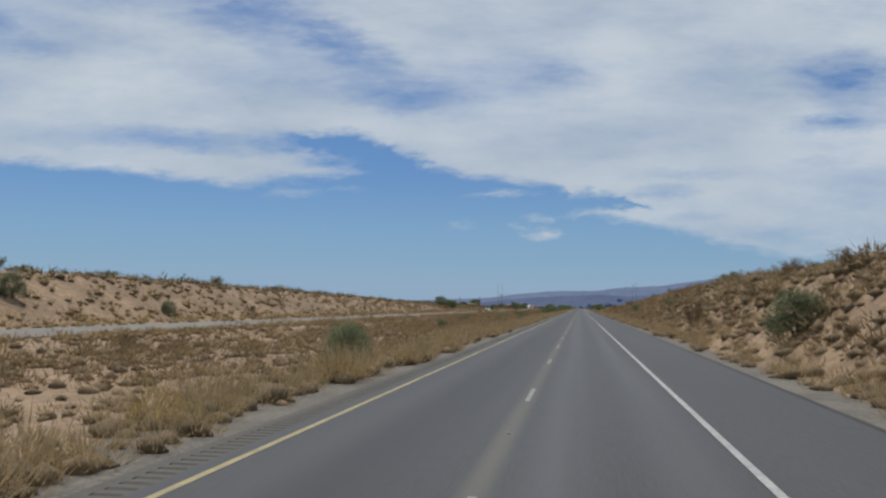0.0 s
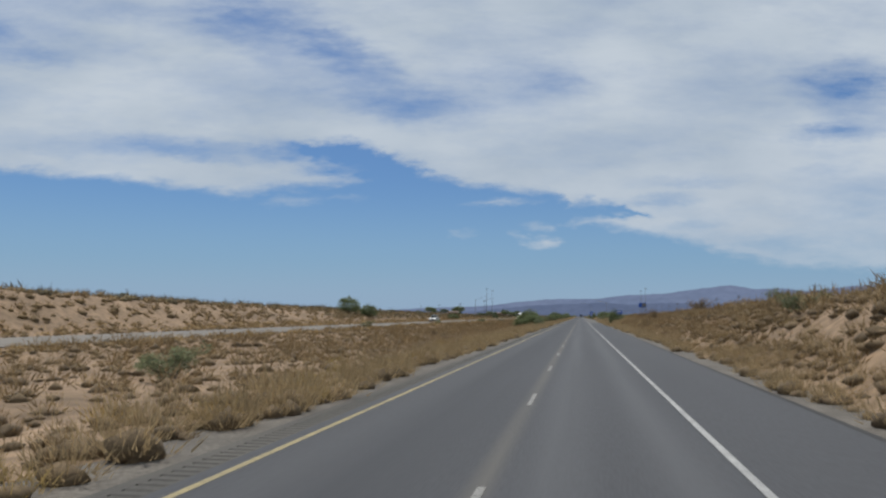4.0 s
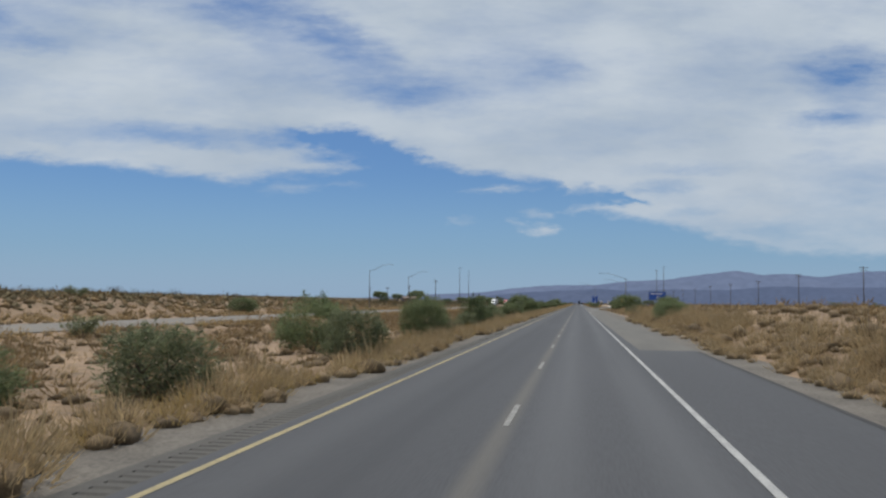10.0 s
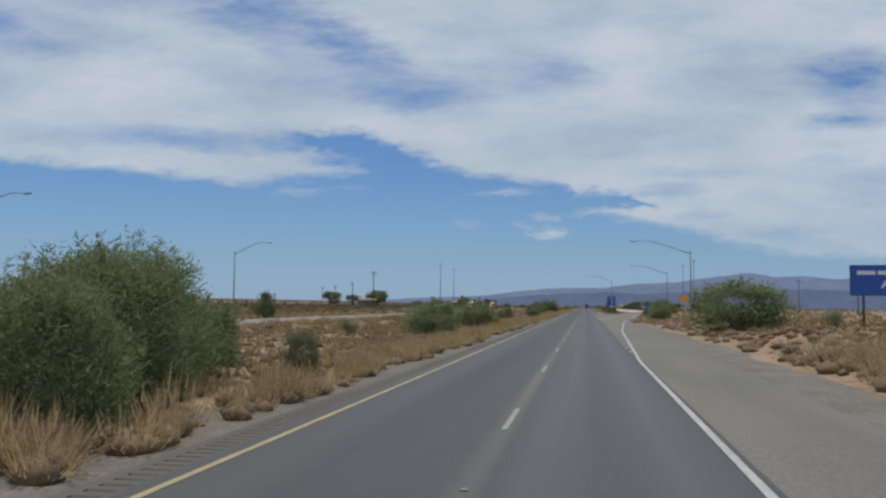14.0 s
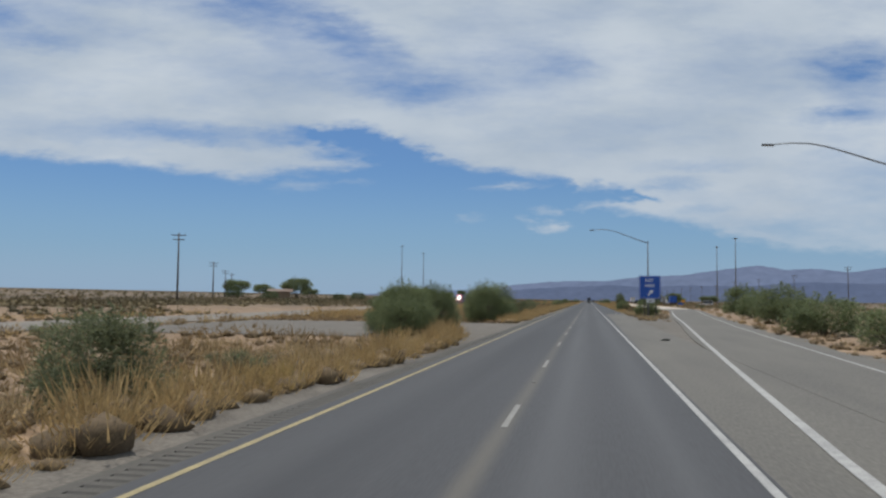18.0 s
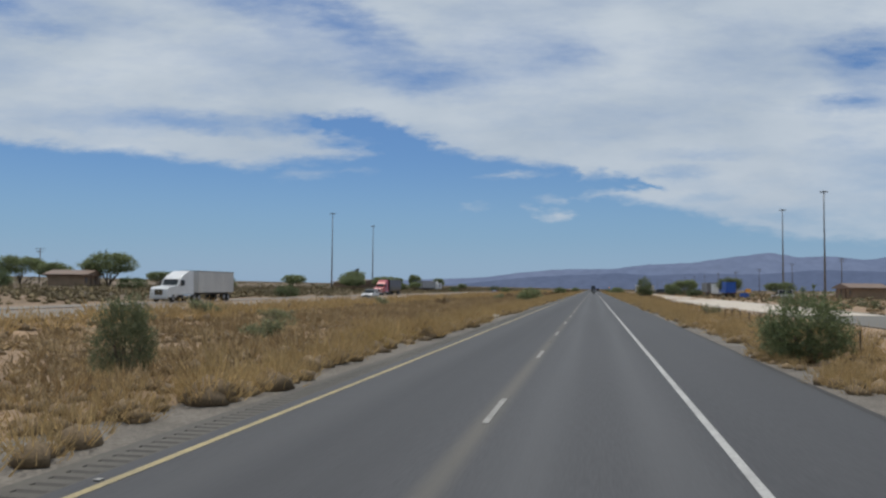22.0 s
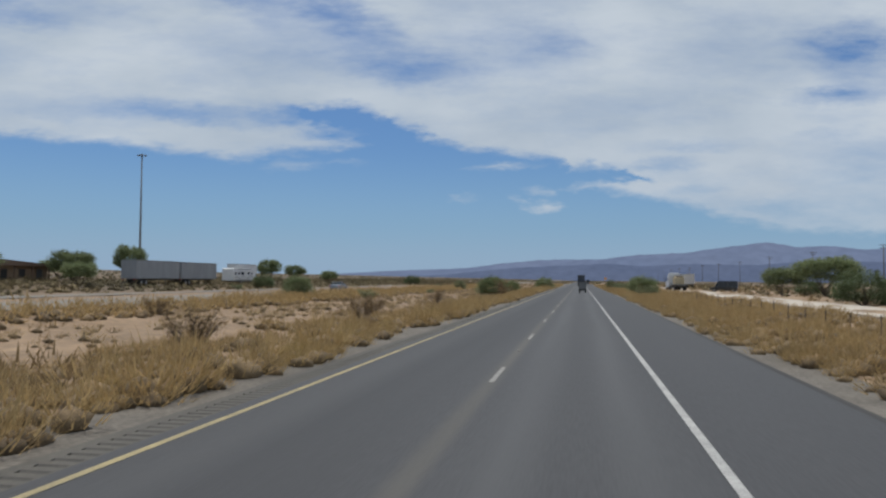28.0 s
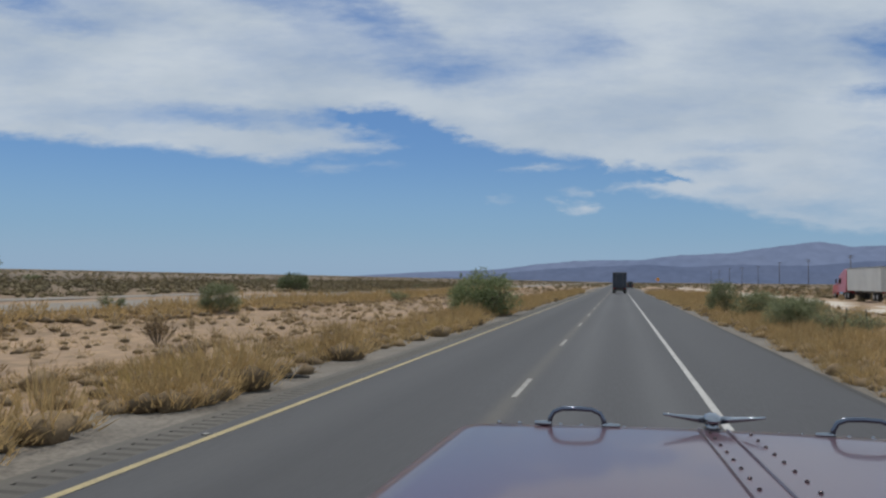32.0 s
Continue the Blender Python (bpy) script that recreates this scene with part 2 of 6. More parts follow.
M = dict(
    sand=mat("desert_sand", (0.27, 0.185, 0.114), (0.175, 0.119, 0.072), 0.16, 0.95, 1.7, 0.38, 0.8),
    gravel=mat("grey_gravel", (0.145, 0.13, 0.111), (0.1, 0.089, 0.076), 0.6, 0.95, 14, 0.4, 0.8),
    asphalt=mat("asphalt_blue_grey", (0.041, 0.042, 0.0475), (0.05, 0.051, 0.057), 0.5, 0.75, 30, 0.22, 0.3, stretch=(1, 0.06, 1)),
    fresh=mat("newer_shoulder_asphalt", (0.031, 0.032, 0.037), (0.038, 0.039, 0.044), 0.5, 0.75, 30, 0.22, 0.3, stretch=(1, 0.06, 1)),
    concrete=mat("pale_concrete_paving", (0.46, 0.41, 0.345), (0.37, 0.33, 0.28), 0.3, 0.9, 12, 0.2, 0.2),
    far_lane=mat("pale_far_carriageway", (0.19, 0.17, 0.145), (0.15, 0.137, 0.12), 0.3, 0.9, 12, 0.2, 0.2),
    dash=mat("worn_dash_paint", (0.25, 0.245, 0.23), (0.17, 0.168, 0.16), 2.5, 0.75, 25, 0.3),
    exit_pale=mat("worn_exit_pavement", (0.124, 0.117, 0.103), (0.097, 0.092, 0.083), 0.6, 0.85, 25, 0.25, 0.3, stretch=(1, 0.15, 1)),
    shoulder=mat("worn_shoulder_asphalt", (0.083, 0.076, 0.065), (0.062, 0.058, 0.052), 0.8, 0.85, 30, 0.25, 0.3, stretch=(1, 0.2, 1)),
    # shoulder asphalt darkened for the shade down in the milled grooves
    groove=mat("shaded_groove", (0.062, 0.058, 0.052), (0.05, 0.047, 0.043), 2, 0.9, 30, 0.2),
    tar=mat("dark_tarred_edge", (0.022, 0.021, 0.022), (0.034, 0.032, 0.031), 0.8, 0.8, 20, 0.3, 0.3, stretch=(1, 0.2, 1)),
    yellow=mat("yellow_road_paint", (0.33, 0.27, 0.135), (0.24, 0.2, 0.11), 2.0, 0.7, 25, 0.25),
    white=mat("white_road_paint", (0.36, 0.36, 0.35), (0.26, 0.26, 0.255), 2.0, 0.7, 25, 0.25),
    straw=mat("dry_straw_grass", (0.45, 0.32, 0.152), (0.345, 0.243, 0.116), 0.35, 0.9, 24, 0.35, island=0.22, trans=0.45, stretch=(1, 1, 0.45)),
    tan=mat("dry_tan_grass", (0.43, 0.32, 0.178), (0.335, 0.25, 0.14), 0.35, 0.9, 24, 0.35, island=0.22, trans=0.45, stretch=(1, 1, 0.45)),
    olive=mat("drying_olive_grass", (0.36, 0.268, 0.105), (0.42, 0.298, 0.12), 0.35, 0.9, 24, 0.35, island=0.22, trans=0.45, stretch=(1, 1, 0.45)),
    # dead brown stems, darkened for the shade inside and under the tufts
    shade_thatch=mat("shade_dark_dead_thatch", (0.17, 0.12, 0.066), (0.12, 0.085, 0.05), 0.5, 0.95, 24, 0.4, island=0.3),
    scrub=mat("dry_brown_scrub", (0.21, 0.148, 0.078), (0.29, 0.2, 0.1), 0.3, 0.95, 32, 0.5, island=0.25, trans=0.25),
    farscrub=mat("distant_brown_scrub", (0.115, 0.095, 0.052), (0.155, 0.118, 0.06), 0.05, 0.95, 1, 0.25, island=0.4),
    leaf=mat("grey_green_leaves", (0.18, 0.2, 0.112), (0.138, 0.156, 0.084), 0.8, 0.8, 6, 0.2, island=0.28, trans=0.5, rand=0.15),
    bright=mat("fresh_green_leaves", (0.178, 0.212, 0.106), (0.135, 0.165, 0.08), 0.8, 0.8, 6, 0.2, island=0.28, trans=0.52, rand=0.15),
    dark=mat("dark_green_leaves", (0.112, 0.142, 0.068), (0.085, 0.112, 0.053), 0.8, 0.8, 6, 0.2, island=0.28, trans=0.4, rand=0.15),
    dead=mat("brown_dry_leaves", (0.21, 0.14, 0.07), (0.15, 0.105, 0.055), 0.8, 0.8, 6, 0.3, island=0.45, trans=0.2),
    bark=mat("grey_brown_bark", (0.13, 0.10, 0.075), (0.085, 0.068, 0.052), 6, 0.95, 40, 0.3, 0.6),
    steel=mat("galvanised_steel", (0.22, 0.225, 0.235), (0.17, 0.175, 0.18), 2, 0.5, 20, 0.15, metal=0.6),
    dark_steel=mat("weathered_dark_steel", (0.075, 0.065, 0.058), (0.055, 0.05, 0.046), 2, 0.6, 20, 0.2, metal=0.3),
    wood=mat("weathered_pole_wood", (0.105, 0.088, 0.075), (0.075, 0.062, 0.053), 2, 0.9, 20, 0.3, stretch=(4, 4, 0.3)),
    sign_blue=mat("blue_sign_sheeting", (0.012, 0.075, 0.36), (0.014, 0.085, 0.40), 1.5, 0.45, 15, 0.06),
    sign_white=mat("white_sign_sheeting", (0.72, 0.73, 0.74), (0.66, 0.67, 0.68), 1.5, 0.45, 15, 0.05),
    sign_orange=mat("orange_sign_sheeting", (0.75, 0.33, 0.03), (0.7, 0.3, 0.03), 1.5, 0.45, 15, 0.05),
)


def worn_road():
    """Asphalt with soft polished wheel paths and a sandy sealed joint, placed across the road's width."""
    m = M["asphalt"].copy()
    m.name = "worn_road_asphalt"
    n, l = m.node_tree.nodes, m.node_tree.links
    b = n["Principled BSDF"]
    col = b.inputs["Base Color"].links[0].from_socket
    pos = n.new("ShaderNodeNewGeometry").outputs["Position"]
    x = n.new("ShaderNodeSeparateXYZ")
    l.new(pos, x.inputs[0])
    mp = n.new("ShaderNodeMapping")
    mp.inputs[3].default_value = (1.6, 0.035, 1)
    l.new(pos, mp.inputs[0])
    streak = n.new("ShaderNodeTexNoise")
    streak.inputs["Scale"].default_value, streak.inputs["Detail"].default_value = 1.0, 5
    l.new(mp.outputs[0], streak.inputs["Vector"])

    def band(c, w, strength, tint):
        nonlocal col
        k = n.new("ShaderNodeMath")
        k.operation = "SUBTRACT"
        l.new(x.outputs[0], k.inputs[0])
        k.inputs[1].default_value = c
        a = n.new("ShaderNodeMath")
        a.operation = "ABSOLUTE"
        l.new(k.outputs[0], a.inputs[0])
        r = n.new("ShaderNodeMapRange")
        r.interpolation_type = "SMOOTHSTEP"
        r.inputs[1].default_value, r.inputs[2].default_value, r.inputs[3].default_value, r.inputs[4].default_value = 0.0, w, strength, 0.0
        l.new(a.outputs[0], r.inputs[0])
        q = n.new("ShaderNodeMath")
        q.operation = "MULTIPLY"
        l.new(r.outputs[0], q.inputs[0])
        s = n.new("ShaderNodeMapRange")
        s.inputs[1].default_value, s.inputs[2].default_value, s.inputs[3].default_value = 0.3, 0.6, 0.35
        l.new(streak.outputs[0], s.inputs[0])
        l.new(s.outputs[0], q.inputs[1])
        mix = n.new("ShaderNodeMix")
        mix.data_type = "RGBA"
        l.new(q.outputs[0], mix.inputs[0])
        l.new(col, mix.inputs[6])
        mix.inputs[7].default_value = (*tint, 1)
        col = mix.outputs[2]

    band(-3.0, 2.0, 1.0, (0.031, 0.032, 0.037))
    band(-0.30, 0.75, 0.85, (0.072, 0.074, 0.08))
    band(1.45, 0.75, 0.85, (0.072, 0.074, 0.08))
    band(-3.9, 0.7, 0.35, (0.075, 0.076, 0.08))
    band(-1.22, 0.30, 0.7, (0.115, 0.105, 0.088))
    fresh = n.new("ShaderNodeMapRange")          # newer, darker asphalt past the exit
    fresh.inputs[1].default_value, fresh.inputs[2].default_value, fresh.inputs[3].default_value, fresh.inputs[4].default_value = 560, 800, 1.0, 0.8
    l.new(x.outputs[1], fresh.inputs[0])
    k = n.new("ShaderNodeVectorMath")
    k.operation = "SCALE"
    l.new(col, k.inputs[0])
    l.new(fresh.outputs[0], k.inputs["Scale"])
    l.new(k.outputs[0], b.inputs["Base Color"])
    return m


def scrubby_sand():
    """Sand near the road that passes into brown scrubland far off."""
    m = M["sand"]
    n, l = m.node_tree.nodes, m.node_tree.links
    b = n["Principled BSDF"]
    col = b.inputs["Base Color"].links[0].from_socket
    pos = n.new("ShaderNodeNewGeometry").outputs["Position"]
    x = n.new("ShaderNodeSeparateXYZ")
    l.new(pos, x.inputs[0])
    far = None
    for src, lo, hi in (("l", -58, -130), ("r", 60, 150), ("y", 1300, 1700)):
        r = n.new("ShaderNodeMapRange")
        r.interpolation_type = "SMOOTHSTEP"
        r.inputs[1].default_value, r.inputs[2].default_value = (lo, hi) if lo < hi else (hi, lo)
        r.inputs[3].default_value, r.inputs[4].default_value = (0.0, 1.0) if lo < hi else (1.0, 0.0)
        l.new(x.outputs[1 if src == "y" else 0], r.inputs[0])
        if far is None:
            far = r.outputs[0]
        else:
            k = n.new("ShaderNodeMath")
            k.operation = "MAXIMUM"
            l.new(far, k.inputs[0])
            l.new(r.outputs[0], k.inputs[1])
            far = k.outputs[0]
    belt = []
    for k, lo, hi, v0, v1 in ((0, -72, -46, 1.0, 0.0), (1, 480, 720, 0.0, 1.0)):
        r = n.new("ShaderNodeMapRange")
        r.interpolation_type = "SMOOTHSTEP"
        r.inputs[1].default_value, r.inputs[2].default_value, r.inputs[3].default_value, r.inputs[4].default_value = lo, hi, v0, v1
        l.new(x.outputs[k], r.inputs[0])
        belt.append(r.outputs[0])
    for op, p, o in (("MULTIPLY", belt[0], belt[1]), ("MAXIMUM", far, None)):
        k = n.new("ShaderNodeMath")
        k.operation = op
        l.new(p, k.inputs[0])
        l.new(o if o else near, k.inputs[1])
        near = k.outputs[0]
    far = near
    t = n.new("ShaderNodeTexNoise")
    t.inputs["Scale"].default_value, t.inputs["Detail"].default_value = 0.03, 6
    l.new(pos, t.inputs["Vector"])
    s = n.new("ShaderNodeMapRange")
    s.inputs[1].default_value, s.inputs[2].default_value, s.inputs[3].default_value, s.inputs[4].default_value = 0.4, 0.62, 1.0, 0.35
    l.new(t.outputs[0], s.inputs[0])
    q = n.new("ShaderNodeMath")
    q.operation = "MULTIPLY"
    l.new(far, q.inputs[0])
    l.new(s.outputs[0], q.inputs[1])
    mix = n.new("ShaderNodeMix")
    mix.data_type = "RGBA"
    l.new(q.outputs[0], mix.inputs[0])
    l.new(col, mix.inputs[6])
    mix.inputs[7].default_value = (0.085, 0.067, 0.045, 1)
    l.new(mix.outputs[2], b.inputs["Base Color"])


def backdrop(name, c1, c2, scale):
    """A glowing far-off tone, blue haze in its colour, for the skyline mountains."""
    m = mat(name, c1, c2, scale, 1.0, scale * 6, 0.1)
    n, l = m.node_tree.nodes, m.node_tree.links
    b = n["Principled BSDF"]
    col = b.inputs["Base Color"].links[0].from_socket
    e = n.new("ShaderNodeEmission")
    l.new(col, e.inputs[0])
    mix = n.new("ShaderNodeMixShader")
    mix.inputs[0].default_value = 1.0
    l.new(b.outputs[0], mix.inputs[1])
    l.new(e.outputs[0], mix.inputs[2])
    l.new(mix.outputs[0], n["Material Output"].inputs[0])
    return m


M["road"] = worn_road()
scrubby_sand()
# both ridges carry the haze in their colour and glow by themselves
M["mount_far"] = backdrop("painted_haze_far_mountains", (0.163, 0.205, 0.315), (0.147, 0.19, 0.3), 0.004)
M["mount_near"] = backdrop("painted_haze_near_ridge", (0.118, 0.15, 0.24), (0.105, 0.137, 0.225), 0.006)


# ---- mesh helpers ----
def mesh_ob(name, verts, faces, materials, parent=None, smooth=False, idx=None):
    me = bpy.data.meshes.new(name)
    me.from_pydata(verts, [], faces)
    for m in materials:
        me.materials.append(m)
    if idx is not None:
        me.polygons.foreach_set("material_index", idx)
    if smooth:
        me.polygons.foreach_set("use_smooth", [True] * len(me.polygons))
    me.update()
    ob = new(name, me)
    if parent:
        ob.parent = parent
    return ob


def part(name, bm, material, parent, label="", smooth=False, at=None):
    """Links a bmesh as one mesh object under a thing or a part."""
    me = bpy.data.meshes.new(name)
    if smooth:
        for f in bm.faces:
            f.smooth = True
    bm.to_mesh(me)
    bm.free()
    me.materials.append(material)
    ob = new(name, me)
    ob.parent = parent
    if at is not None:
        ob.matrix_basis = at
    if label:
        ob["label"] = label
    return ob


def thing(name, label, category, group="", kind=""):
    return tagged(new(name), label, category, group, kind)


def box(bm, x0, x1, y0, y1, z0, z1, bevel=0.0):
    r = bmesh.ops.create_cube(bm, size=1, matrix=Matrix.LocRotScale(((x0 + x1) / 2, (y0 + y1) / 2, (z0 + z1) / 2), None, (x1 - x0, y1 - y0, z1 - z0)))
    if bevel:
        es = list({e for v in r["verts"] for e in v.link_edges})
        bmesh.ops.bevel(bm, geom=es, offset=bevel, segments=2, affect="EDGES", profile=0.6)
    return bm


def boxed(x0, x1, y0, y1, z0, z1, bevel=0.0):
    return box(bmesh.new(), x0, x1, y0, y1, z0, z1, bevel)


def tube(points, radii, sides=8, bm=None):
    """A tapered tube along a line of points."""
    bm = bm or bmesh.new()
    pts = [Vector(p) for p in points]
    rings = []
    for i, p in enumerate(pts):
        d = (pts[min(i + 1, len(pts) - 1)] - pts[max(i - 1, 0)]).normalized()
        q = d.to_track_quat("Z", "Y")
        r = radii[i] if isinstance(radii, (list, tuple)) else radii
        rings.append([bm.verts.new(p + q @ Vector((r * math.cos(a), r * math.sin(a), 0))) for a in (2 * math.pi * k / sides for k in range(sides))])
    for a, b in zip(rings, rings[1:]):
        for k in range(sides):
            bm.faces.new((a[k], a[(k + 1) % sides], b[(k + 1) % sides], b[k]))
    bm.faces.new(rings[0][::-1])
    bm.faces.new(rings[-1])
    return bm

M.update(
    white_paint=mat("white_vehicle_paint", (0.62, 0.63, 0.64), (0.55, 0.56, 0.57), 1.0, 0.35, 12, 0.06, coat=0.4),
    dirty_white=mat("dusty_white_panel", (0.50, 0.50, 0.49), (0.42, 0.42, 0.42), 0.6, 0.55, 9, 0.08, stretch=(1, 1, 0.3)),
    # the dusty white panel again, greyed to hold its shaded side in the colour
    shade_white_panel=mat("shaded_white_trailer_panel", (0.25, 0.265, 0.285), (0.20, 0.21, 0.23), 0.6, 0.55, 9, 0.08, stretch=(1, 1, 0.3)),
    red_paint=mat("red_vehicle_paint", (0.42, 0.02, 0.025), (0.36, 0.018, 0.02), 1.0, 0.3, 12, 0.06, coat=0.5),
    black_paint=mat("black_vehicle_paint", (0.012, 0.013, 0.016), (0.02, 0.021, 0.024), 1.0, 0.3, 12, 0.08, coat=0.5),
    silver_paint=mat("silver_blue_vehicle_paint", (0.22, 0.26, 0.31), (0.19, 0.22, 0.27), 1.0, 0.3, 12, 0.05, metal=0.4, coat=0.5),
    blue_panel=mat("blue_trailer_panel", (0.01, 0.07, 0.33), (0.012, 0.08, 0.37), 0.8, 0.5, 9, 0.08),
    navy_panel=mat("dark_blue_grey_box_panel", (0.035, 0.045, 0.065), (0.028, 0.034, 0.05), 0.7, 0.5, 9, 0.12),
    grey_panel=mat("mid_grey_panel", (0.16, 0.165, 0.17), (0.13, 0.133, 0.137), 0.8, 0.6, 9, 0.1),
    tan_panel=mat("tan_machine_paint", (0.40, 0.33, 0.21), (0.33, 0.27, 0.17), 0.8, 0.6, 9, 0.1),
    rubber=mat("tyre_rubber", (0.018, 0.018, 0.019), (0.028, 0.027, 0.026), 3, 0.85, 30, 0.15),
    rim=mat("dull_steel_rim", (0.30, 0.30, 0.31), (0.22, 0.22, 0.23), 3, 0.4, 30, 0.1, metal=0.7),
    chrome=mat("polished_chrome", (0.36, 0.39, 0.43), (0.31, 0.335, 0.37), 3, 0.06, 30, 0.03, metal=1.0),
    dark_chrome=mat("dark_worn_chrome", (0.15, 0.17, 0.22), (0.12, 0.14, 0.18), 3, 0.09, 30, 0.05, metal=1.0),
    rivet=mat("dark_worn_rivet", (0.06, 0.045, 0.05), (0.08, 0.06, 0.065), 3, 0.25, 30, 0.1, metal=0.8),
    glass=mat("dark_vehicle_glass", (0.015, 0.018, 0.02), (0.02, 0.023, 0.026), 1, 0.06, 10, 0.02),
    lamp_glass=mat("clear_lamp_lens", (0.7, 0.71, 0.7), (0.62, 0.63, 0.62), 3, 0.15, 20, 0.03),
    tail=mat("red_tail_lens", (0.32, 0.012, 0.012), (0.28, 0.01, 0.01), 3, 0.3, 20, 0.03),
    hood=mat("mauve_metallic_paint", (0.08, 0.03, 0.042), (0.07, 0.027, 0.04), 1.2, 0.3, 240, 0.07, metal=0.2, coat=0.5),
    hood_strip=mat("mauve_painted_seam", (0.085, 0.042, 0.055), (0.075, 0.038, 0.05), 2, 0.35, 100, 0.06, metal=0.3, coat=0.5),
    wall_tan=mat("tan_block_wall", (0.27, 0.195, 0.135), (0.22, 0.16, 0.11), 0.7, 0.9, 8, 0.15),
    roof_brown=mat("brown_metal_roof", (0.15, 0.095, 0.065), (0.12, 0.078, 0.055), 0.6, 0.6, 8, 0.12),
    flag=mat("faded_dark_flag_cloth", (0.05, 0.06, 0.06), (0.09, 0.10, 0.05), 1.2, 0.9, 9, 0.2),
    litter=mat("dirty_white_plastic", (0.55, 0.53, 0.5), (0.42, 0.4, 0.38), 5, 0.6, 20, 0.15),
    dark_text=mat("black_sign_ink", (0.03, 0.03, 0.03), (0.04, 0.04, 0.04), 3, 0.6, 20, 0.05),
    rock=mat("dark_brown_stone", (0.16, 0.115, 0.085), (0.11, 0.08, 0.062), 2, 0.95, 12, 0.3, 0.5, rand=0.25),
)

# ---- the lie of the land: x to the side of the road, y along it ----
Y_END = 4200.0
YELLOW, DASH, WHITE = -4.70, -1.20, 2.27       # lines of the carriageway
EDGE_L, EDGE_R = -5.66, 5.4                      # its paved edges
OPP = (-44.5, -33.5)                            # paved edges of the other carriageway
RIGHT_BANK = ([-80, 70, 105, 140, 156, 238, 300, 370, 410, 475, 540, 600], [4.2, 4.5, 4.3, 3.7, 3.5, 2.5, 2.0, 1.9, 1.6, 1.2, 0.6, 0.0])
LEFT_BANK = ([-80, 110, 160, 200, 240, 300, 380, 480, 560, 700], [5.9, 5.4, 4.9, 4.6, 3.7, 3.2, 2.7, 2.2, 1.4, 0.8])
# the exit ramp: the y of its stations, and x of its two edge lines
RAMP_Y = [500, 540, 584, 617, 630, 655, 675, 717, 780, 830, 900]
RAMP_R = [2.27, 3.3, 5.5, 8.4, 9.2, 11.0, 12.6, 16.4, 23.0, 26.0, 26.5]
RAMP_L = [-1.4, -0.3, 1.7, 3.8, 4.9, 6.9, 8.6, 11.9, 17.6, 16.8, 17.0]
REST_Y, REST_L, REST_R = [812, 840, 900, 990, 1400], [17.2, 15.2, 15.2, 19.2, 19.8], [25.4, 26.4, 27.0, 26.0, 26.4]   # the road past the rest area


def smooth(a, b, x):
    t = np.clip((x - a) / (b - a), 0, 1)
    return t * t * (3 - 2 * t)


def ripple(x, y):
    return (np.sin(x * 0.41 + 1.3 * np.sin(y * 0.13)) * np.sin(y * 0.29 + 0.8 * np.sin(x * 0.23)) * 0.5
            + np.sin(x * 1.13 + y * 0.71) * np.sin(y * 0.93 - x * 0.37) * 0.3)


def land(x, y):
    """Height of the ground at x, y (arrays or numbers)."""
    x, y = np.asarray(x, float), np.asarray(y, float)
    toe = np.maximum(7.0, np.interp(y, RAMP_Y, RAMP_R, left=0, right=0) + 1.6)
    right = np.interp(y, *RIGHT_BANK) * smooth(toe, toe + 6.5, x) * (1 - 0.8 * smooth(60, 260, x))
    left = np.interp(y, *LEFT_BANK) * smooth(-46.5 - 11.5 * smooth(700, 840, y), -60 - 11.5 * smooth(700, 840, y), x) + 0.0145 * np.maximum(0, -62 - x) * (1 - 0.45 * smooth(1200, 4500, -x))
    away = smooth(-7.0, -10.0, x) * smooth(OPP[1] + 1.0, OPP[1] + 4.0, x)
    rough = ripple(x, y) * (0.22 * away + 0.35 * smooth(-48, -60, x) + 0.35 * smooth(toe + 1.5, toe + 7, x) * (x < 200))
    median = -0.45 * smooth(-8.0, -14.0, x) * smooth(OPP[1] + 1, OPP[1] + 8, x)
    gap = smooth(640, 647, y) * smooth(682, 675, y)        # the graded crossing of the median
    return right + left + (rough + median) * (1 - gap * smooth(-6, -8, x) * smooth(-34, -31, x)) - 0.07


def grid_lines(dense0, dense1, step, lo, hi, grow=1.16):
    a = list(np.arange(dense0, dense1 + step / 2, step))
    s = step
    while a[0] > lo:
        s *= grow
        a.insert(0, max(lo, a[0] - s))
    s = step
    while a[-1] < hi:
        s *= grow
        a.append(min(hi, a[-1] + s))
    return np.array(a)


def make_ground():
    xs, ys = grid_lines(-72, 34, 1.4, -4600, 4600), grid_lines(-60, 1320, 3.2, -900, 5600)
    gx, gy = np.meshgrid(xs, ys)
    gz = land(gx, gy)
    v = np.stack([gx, gy, gz], -1).reshape(-1, 3)
    nx, ny = len(xs), len(ys)
    i = (np.arange(ny - 1)[:, None] * nx + np.arange(nx - 1)[None]).reshape(-1)
    f = np.stack([i, i + 1, i + nx + 1, i + nx], -1)
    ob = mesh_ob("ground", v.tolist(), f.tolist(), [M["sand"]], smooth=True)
    tagged(ob, "pale pinkish desert sand strewn with scrub", "ground", kind="structure")


